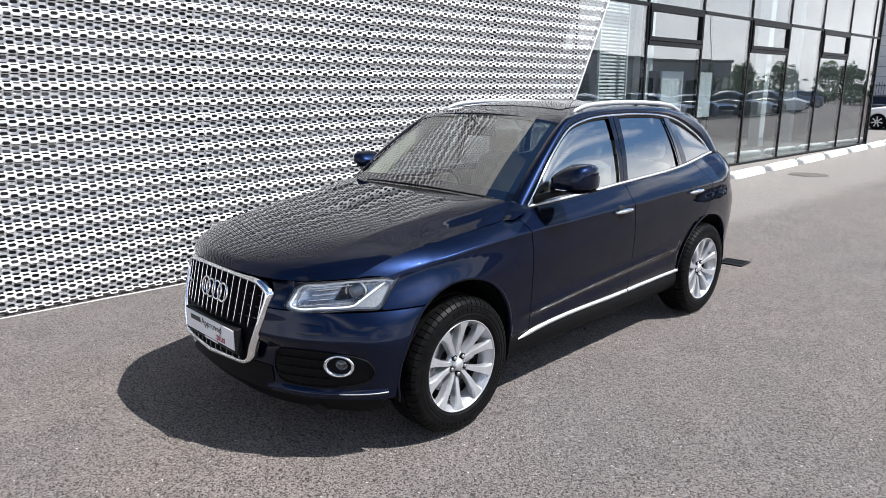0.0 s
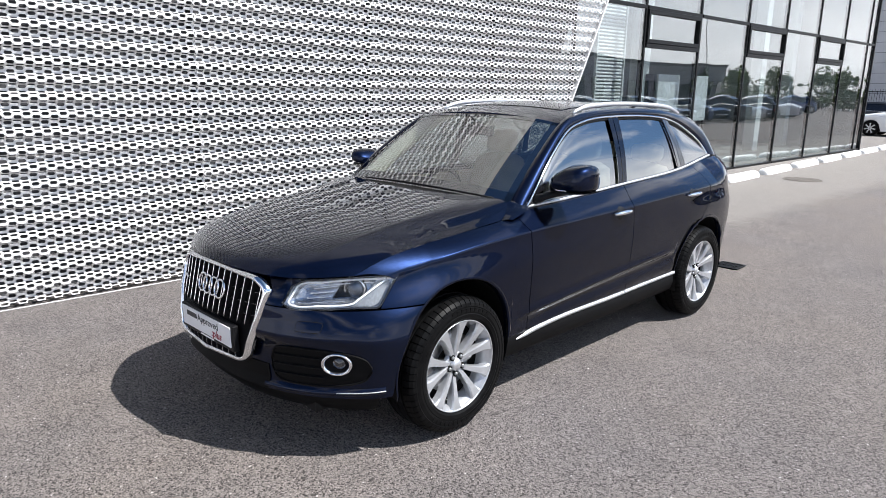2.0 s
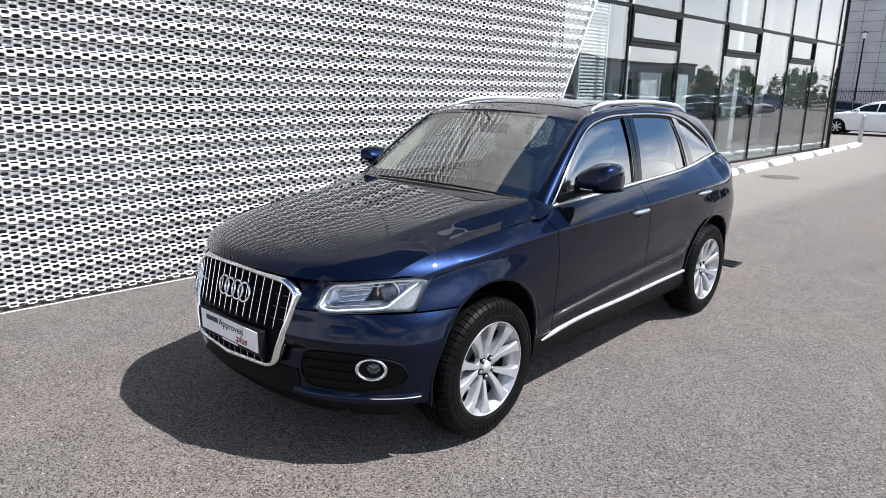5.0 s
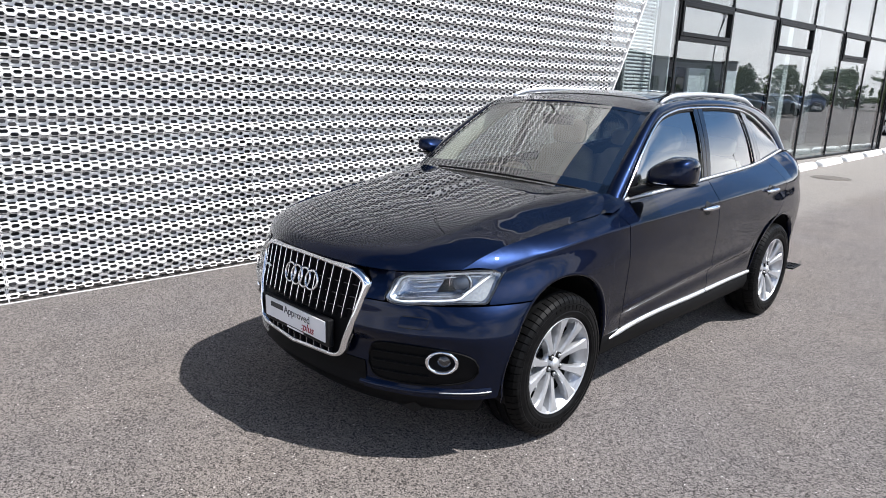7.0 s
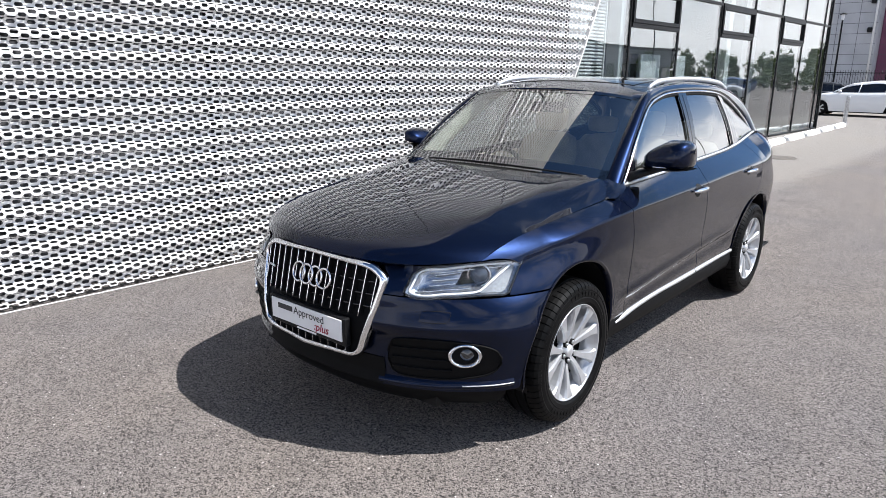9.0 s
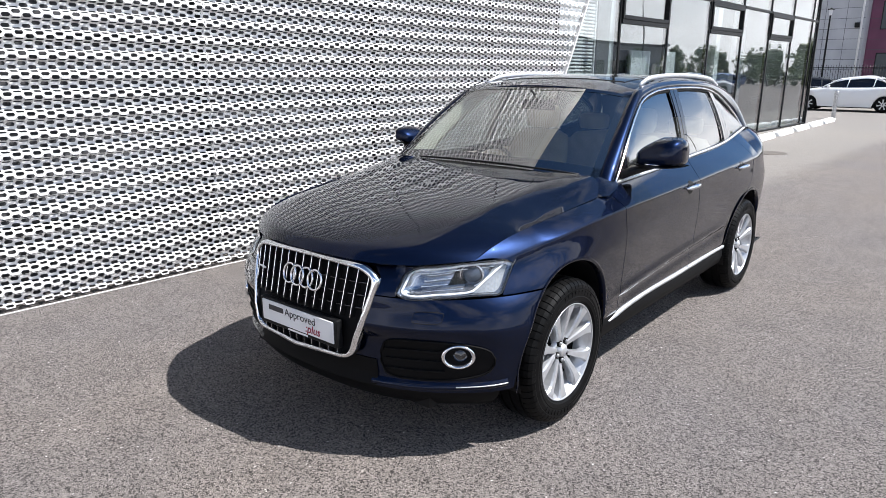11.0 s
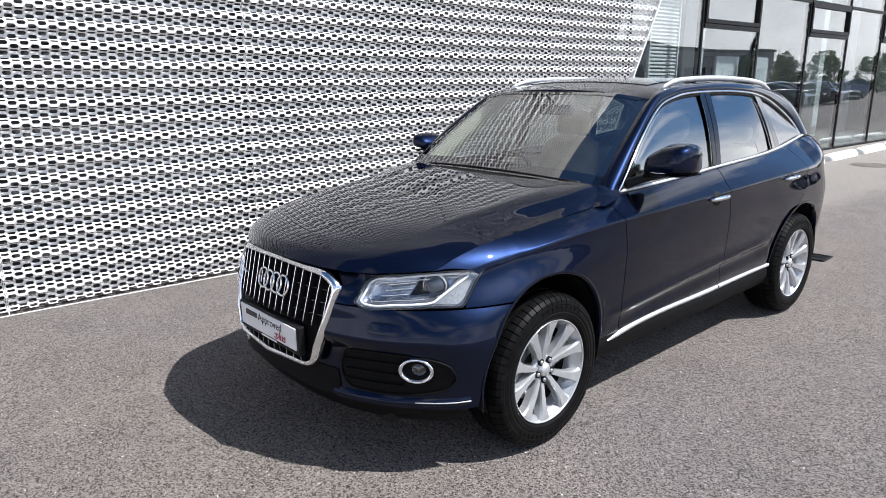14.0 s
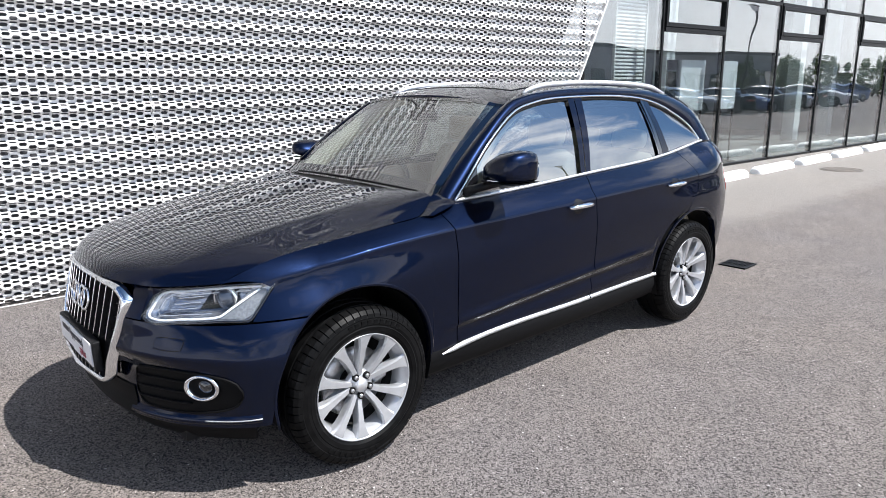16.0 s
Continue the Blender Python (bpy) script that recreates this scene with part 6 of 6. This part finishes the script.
# ---- parked cars ----
def saloon(at, paint, label, hatch=False, group="parked cars"):
    """A plain four-door car, its nose towards -y, the middle over the origin."""
    car = thing("parked_car", at, label, "car", group)
    half = curve((-2.40, 0.55), (-2.28, 0.74), (-1.9, 0.86), (-1.3, 0.905), (1.3, 0.905), (2.0, 0.86), (2.30, 0.74), (2.42, 0.58))
    deck = curve((-2.40, 0.66), (-2.2, 0.76), (-1.6, 0.88), (-0.95, 0.97), (0.2, 0.99), (1.5, 1.03), (2.2, 1.06 if hatch else 1.02), (2.42, 0.92))
    wheels_y = (-1.40, 1.42)
    for s in (1, -1):
        rows = []
        ys = steps(-2.40, 2.42, 48)
        for y in ys:
            w, d = half(y), deck(y)
            cut = max((math.sqrt(max(0.355 ** 2 - (y - c) ** 2, 0)) + 0.32 if abs(y - c) < 0.355 else 0) for c in wheels_y)
            lo = max(0.20, cut)
            pts = [(w * 0.95, lo), (w, lerp(lo, d, 0.35)), (w * 1.0, lerp(lo, d, 0.7)), (w * 0.97, lerp(lo, d, 0.9)), (w * 0.88, d), (w * 0.5, d + 0.025), (0.0, d + 0.035)]
            rows.append([Vector((x * s, y, z)) for x, z in pts])
        patch("body_side", rows, paint, car, "", 0, None, s > 0)
    a, c = -0.95, (2.15 if hatch else 1.75)
    top_z = curve((a, 0.0), (a + 0.75, 0.40), (a + 1.2, 0.47), (0.9, 0.47), (c - 0.35, 0.30 if hatch else 0.22), (c, 0.0))
    rows_g, rows_r = [], []
    for y in steps(a, c, 30):
        d, h = deck(y), top_z(y)
        k = min(1, h / 0.42)
        wb, wt = half(y) * 0.87, lerp(half(y) * 0.86, 0.60, k)
        rows_g.append([Vector((lerp(wb, wt, t) * e, y, d + h * t * 0.9)) for e, t in ((1, 0), (1, 0.5), (1, 1), (-1, 1), (-1, 0.5), (-1, 0))])
        if h > 0.30:
            eave = [(lerp(wb, wt, 0.80) + 0.012, d + h * 0.9 * 0.80), (wt + 0.016, d + h * 0.9)]
            arc = [(wt * u, d + h * 0.9 + 0.035 * (1 - u * u) + 0.012) for u in steps(0.92, -0.92, 8)]
            rows_r.append([Vector((x, y, z)) for x, z in eave + arc + [(-x, z) for x, z in eave[::-1]]])
    patch("cabin_glass", rows_g, GLOSSY_BLACK, car, "dark cabin windows")
    patch("roof", rows_r, paint, car)
    for s in (1, -1):
        for ys in (steps(a + 0.05, a + 0.75, 8), steps(c - 0.72, c - 0.05, 8)):
            pts = [Vector(((lerp(half(y) * 0.86, 0.60, min(1, top_z(y) / 0.42)) + 0.008) * s, y, deck(y) + top_z(y) * 0.9)) for y in ys]
            tube("corner_pillar", pts, 0.034, paint, car, "", seg=6)
    for s in (1, -1):
        for y in (0.02, 0.98):
            tube("pillar", [Vector((half(y) * 0.875 * s, y, deck(y))), Vector((0.607 * s, y + 0.05, deck(y) + top_z(y) * 0.9 + 0.012))], 0.022, paint, car, "", seg=6)
        tube("belt_trim", [Vector((half(y) * 0.885 * s, y, deck(y) + 0.004)) for y in steps(-0.85, 1.6, 10)], 0.010, CHROME, car, "", seg=6)
        box("sill_panel", 0.74 * s, 0.86 * s, -1.03, 1.05, 0.16, 0.225, PLASTIC, car)
        for y, m in ((-2.30, LED), (2.31, RED_LENS)):
            box("lamp", 0.50 * s, 0.72 * s, y - 0.05, y + 0.05, 0.66, 0.78, m, car, "", 0.02)
        m = cushion("mirror", 0.90 * s - 0.07, 0.90 * s + 0.07, -0.72, -0.60, 0.98, 1.09, 0, paint, car)
        for y in wheels_y:
            w = lathe("wheel", [(-0.09, 0.02), (-0.095, 0.30), (-0.07, 0.325), (0.07, 0.325), (0.095, 0.30), (0.098, 0.225)], RUBBER, car, "black tyre", 40)
            w.matrix_local = pose(0.79 * s, y, 0.325, 0, 0, 0 if s > 0 else 180)
            # dish in near-black: the shade behind the spokes is its colour
            rim = lathe("rim", [(0.098, 0.226), (0.088, 0.215), (0.05, 0.205), (0.05, 0.06)], GAP, w, "", 40)
            for k in range(7):
                t = 2 * math.pi * k / 7
                rows = [[Matrix.Rotation(t, 3, "X") @ Vector((o, h * q, r)) for q in (-1, 1)] for r, h, o in ((0.02, 0.03, 0.085), (0.12, 0.022, 0.09), (0.215, 0.03, 0.088))]
                patch("spoke", rows, ALLOY, w)
        tube("plate", [Vector((-0.25, -2.415, 0.45)), Vector((0.25, -2.415, 0.45))], 0.04, PLATE_WHITE, car, "", seg=4, flat=1.0) if s > 0 else None
    box("underbody", -0.72, 0.72, -2.1, 2.1, 0.17, 0.40, PLASTIC, car)
    return car


WHITE_PAINT = material("white_car_paint", (0.78, 0.79, 0.80), 0.3, 0.0, 1.0)
GREY_PAINT = material("silver_car_paint", (0.42, 0.43, 0.45), 0.3, 0.6, 1.0)
DARK_PAINT = material("black_car_paint", (0.015, 0.016, 0.018), 0.3, 0.2, 1.0)
BLUE_PAINT = material("blue_car_paint", (0.02, 0.05, 0.16), 0.3, 0.4, 1.0)
saloon(pose(-4.85, 33.2, 0, 0, 0, 271) @ Matrix.Scale(1.06, 4), WHITE_PAINT, "white saloon parked across the lane beyond the bollard")
saloon(pose(-7.0, 37.5, 0, 0, 0, 100), DARK_PAINT, "dark grey hatchback parked behind the white saloon", True)
PARKED = ((26.2, DARK_PAINT, "black hatchback in the parking row", True), (29.0, WHITE_PAINT, "white saloon in the parking row", False), (31.8, DARK_PAINT, "black saloon in the parking row", False), (34.5, GREY_PAINT, "silver hatchback in the parking row", True), (37.2, DARK_PAINT, "black hatchback in the parking row", True), (40.0, BLUE_PAINT, "blue saloon in the parking row", False), (42.8, DARK_PAINT, "black saloon in the parking row", False), (45.5, GREY_PAINT, "silver saloon in the parking row", False), (48.3, DARK_PAINT, "black hatchback in the parking row", True), (51.1, WHITE_PAINT, "white hatchback in the parking row", True))
for k, (y, p, words, h) in enumerate(PARKED):
    saloon(pose(10.6 + 0.25 * (k % 3), y, 0, 0, 0, 90 + 180 * (k % 2) + 2 * (k % 3 - 1)), p, words, h)
saloon(pose(13.4, 62.5, 0, 0, 0, 28), BLUE_PAINT, "blue hatchback beyond the parking row", True)
saloon(pose(17.5, 66.0, 0, 0, 0, 20), DARK_PAINT, "black saloon beyond the parking row")


# ---- distance: buildings, fence, lamp, trees ----
def block_building(name, x0, x1, y0, y1, h, mat, label, cols, floors, pane_mat, face, joints):
    """A plain building with recessed-looking panel joints and windows on one face ('y' the near face, 'x' the west face)."""
    ob = thing(name, pose((x0 + x1) / 2, (y0 + y1) / 2, 0), label, "building")
    w, d = (x1 - x0) / 2, (y1 - y0) / 2
    box("wall", -w, w, -d, d, 0, h, mat, ob)
    box("roof", -w - 0.15, w + 0.15, -d - 0.15, d + 0.15, h, h + 0.35, FRAME, ob)
    if joints:
        for k in range(1, int(h / 0.62) + 1):
            box("joint", -w - 0.004, w, -d - 0.012, -d - 0.002, 0.62 * k, 0.62 * k + 0.022, JOINT, ob)
        for k in range(1, int(2 * w / 1.2) + 1):
            box("joint", -w + 1.2 * k, -w + 1.2 * k + 0.022, -d - 0.014, -d - 0.003, 0, h, JOINT, ob)
    for i in range(cols):
        for j in range(floors):
            c, z = -1 + 2 * (i + 0.5) / cols, 1.2 + (h - 1.6) * j / floors
            hh = (h - 1.6) / floors * 0.55
            win = new("window")
            win.parent = ob
            if face == "y":
                s = w * 0.62 / cols
                box("window_frame", c * w - s, c * w + s, -d - 0.04, -d - 0.004, z, z + hh, FRAME, win)
                box("pane", c * w - s + 0.06, c * w + s - 0.06, -d - 0.05, -d - 0.042, z + 0.06, z + hh - 0.06, pane_mat, win)
            else:
                s = d * 0.62 / cols
                box("window_frame", -w - 0.04, -w - 0.004, c * d - s, c * d + s, z, z + hh, FRAME, win)
                box("pane", -w - 0.05, -w - 0.042, c * d - s + 0.06, c * d + s - 0.06, z + 0.06, z + hh - 0.06, pane_mat, win)
    return ob


JOINT = material("shadow_joint", (0.10, 0.10, 0.11), 0.9)
GREY_CLAD = varied(material("grey_cladding", (0.46, 0.465, 0.48), 0.6), (0.42, 0.425, 0.44), (0.50, 0.505, 0.52), 0.8)
PURPLE_CLAD = varied(material("purple_cladding", (0.16, 0.05, 0.10), 0.6), (0.14, 0.042, 0.085), (0.19, 0.06, 0.115), 0.7)
BRICK_RED = varied(material("dull_cladding", (0.30, 0.30, 0.31), 0.85), (0.26, 0.26, 0.27), (0.34, 0.335, 0.345), 1.2)
WINDOW_DARK = material("dark_window", (0.03, 0.04, 0.05), 0.05, 0.0, 0.6)
block_building("grey_building", -14.5, -7.44, 47.0, 60.0, 17.0, GREY_CLAD, "tall grey panelled building behind the fence", 0, 0, WINDOW_DARK, "y", True)
block_building("purple_building", -7.42, -4.2, 48.2, 62.0, 14.0, PURPLE_CLAD, "purple clad building beside the grey one", 1, 4, WINDOW_DARK, "y", True)
pipe = thing("downpipe", pose(-7.60, 46.9, 0), "white downpipe with two wall lamps between the buildings", "pipe")
tube("pipe", [Vector((0, 0, 0)), Vector((0, 0, 14.0))], 0.06, PLASTER, pipe, seg=10)
for z in (4.4, 6.1):
    box("wall_lamp", -0.35, -0.10, -0.12, 0.10, z, z + 0.3, FRAME, pipe, "", 0.03)
block_building("long_hall", 30.0, 42.0, 40.0, 85.0, 4.9, BRICK_RED, "long low grey hall across the parking yard", 15, 1, WINDOW_DARK, "x", False)
fence = thing("fence", pose(-16.0, 45.4, 0), "black upright-bar steel fence along the yard", "fence")
for k in range(95):
    x = 0.14 * k
    bar = tube("bar", [Vector((x, 0, 0.0)), Vector((x, 0, 2.15))], 0.011, FRAME, fence, seg=4) if k == 0 else new("bar", first_bar.data)
    if k == 0:
        first_bar = bar
    else:
        bar.parent = fence
        bar.location = (x, 0, 0)
for z in (0.25, 1.95):
    box("rail", 0, 13.3, -0.02, 0.02, z, z + 0.05, FRAME, fence)


def lamp_post(x, y, h):
    post = thing("street_lamp", pose(x, y, 0), "black street lamp post with a flat round head", "street lamp", "yard lamps")
    lathe("base", [(0.0, 0.11), (0.9, 0.10), (0.95, 0.06)], FRAME, post, "", 16, "z")
    lathe("pole", [(0.95, 0.06), (h - 0.3, 0.045)], FRAME, post, "", 16, "z")
    lathe("lantern", [(h - 0.3, 0.05), (h - 0.25, 0.075), (h, 0.10), (h + 0.02, 0.09)], PLATE_WHITE, post, "pale lantern", 20, "z")
    lathe("head", [(h + 0.02, 0.20), (h + 0.05, 0.19), (h + 0.11, 0.04), (h + 0.14, 0.001)], FRAME, post, "flat round cover", 24, "z")


lamp_post(-8.75, 44.2, 5.3)
lamp_post(16.5, 52.0, 7.5)
lamp_post(21.0, 30.0, 7.5)

BARK = varied(material("bark", (0.10, 0.075, 0.055), 0.9), (0.07, 0.055, 0.04), (0.13, 0.10, 0.075), 6)
LEAF = varied(material("leaf_green", (0.10, 0.15, 0.05), 0.6), (0.08, 0.125, 0.04), (0.16, 0.21, 0.08), 1.6)


def tree(at, height, seed, label):
    rng = random.Random(seed)
    ob = thing("tree", at, label, "tree", "trees round the yard")
    trunk_top = height * 0.22
    bm = bmesh.new()
    limbs = [((0, 0, 0), (rng.uniform(-0.2, 0.2), rng.uniform(-0.2, 0.2), trunk_top), height * 0.028, height * 0.018)]
    tips = []
    for k in range(8):
        a, r = 2 * math.pi * k / 8 + rng.uniform(-0.3, 0.3), height * rng.uniform(0.16, 0.30)
        tip = (r * math.cos(a), r * math.sin(a), height * rng.uniform(0.12, 0.85))
        limbs.append(((0, 0, trunk_top * rng.uniform(0.7, 1.0)), tip, height * 0.012, height * 0.004))
        tips.append(Vector(tip))
    tips += [Vector((rng.uniform(-0.1, 0.1) * height, rng.uniform(-0.1, 0.1) * height, height * 0.9)) for _ in range(3)]
    for a, c, r0, r1 in limbs:
        a, c = Vector(a), Vector(c)
        d = c - a
        bmesh.ops.create_cone(bm, segments=7, radius1=r0, radius2=r1, depth=d.length, matrix=Matrix.Translation((a + c) / 2) @ d.to_track_quat("Z", "Y").to_matrix().to_4x4())
    part("trunk", bm, BARK, ob)
    verts, faces = [], []
    for tip in tips:
        for _ in range(6):
            c = tip + Vector((rng.gauss(0, 1), rng.gauss(0, 1), rng.gauss(0, 0.8))) * height * 0.075
            for _ in range(34):
                p = c + Vector((rng.gauss(0, 1), rng.gauss(0, 1), rng.gauss(0, 0.8))) * height * 0.035
                u, v = Vector((rng.gauss(0, 1), rng.gauss(0, 1), rng.gauss(0, 1))).normalized(), Vector((rng.gauss(0, 1), rng.gauss(0, 1), rng.gauss(0, 1)))
                v = (v - u * v.dot(u)).normalized()
                s = height * rng.uniform(0.018, 0.034)
                n = len(verts)
                verts += [p - u * s, p + v * s * 0.6, p + u * s, p - v * s * 0.6]
                faces.append((n, n + 1, n + 2, n + 3))
    mesh_object("crown", verts, faces, LEAF, ob, False, "loose green crown")
    return ob


t1 = tree(pose(4.0, 78.0, 0), 4.3, 3, "broad green roadside tree")
t2 = tree(pose(11.0, 82.0, 0), 3.7, 7, "rounded green roadside tree")
rng = random.Random(11)
for k in range(62):
    x, y = -2.0 + 1.25 * k + rng.uniform(-1, 1), 84.0 + rng.uniform(-5, 6) - (k > 14) * 0.17 * k
    copy_thing((t1, t2)[k % 2], pose(x, y, 0, 0, 0, rng.uniform(0, 360)))
for x, y, size in ((10.2, 78.0, 1.12),):
    copy_thing(t1, pose(x, y, 0, 0, 0, 40 * x) @ Matrix.Scale(size, 4))
for k in range(64):
    size = rng.uniform(0.85, 1.15)
    copy_thing((t1, t2)[k % 2], pose(62.0 + rng.uniform(-4, 6), -30 + 1.55 * k, 0, 0, 0, rng.uniform(0, 360)) @ Matrix.Diagonal((size * 1.1, size * 1.1, size, 1)))
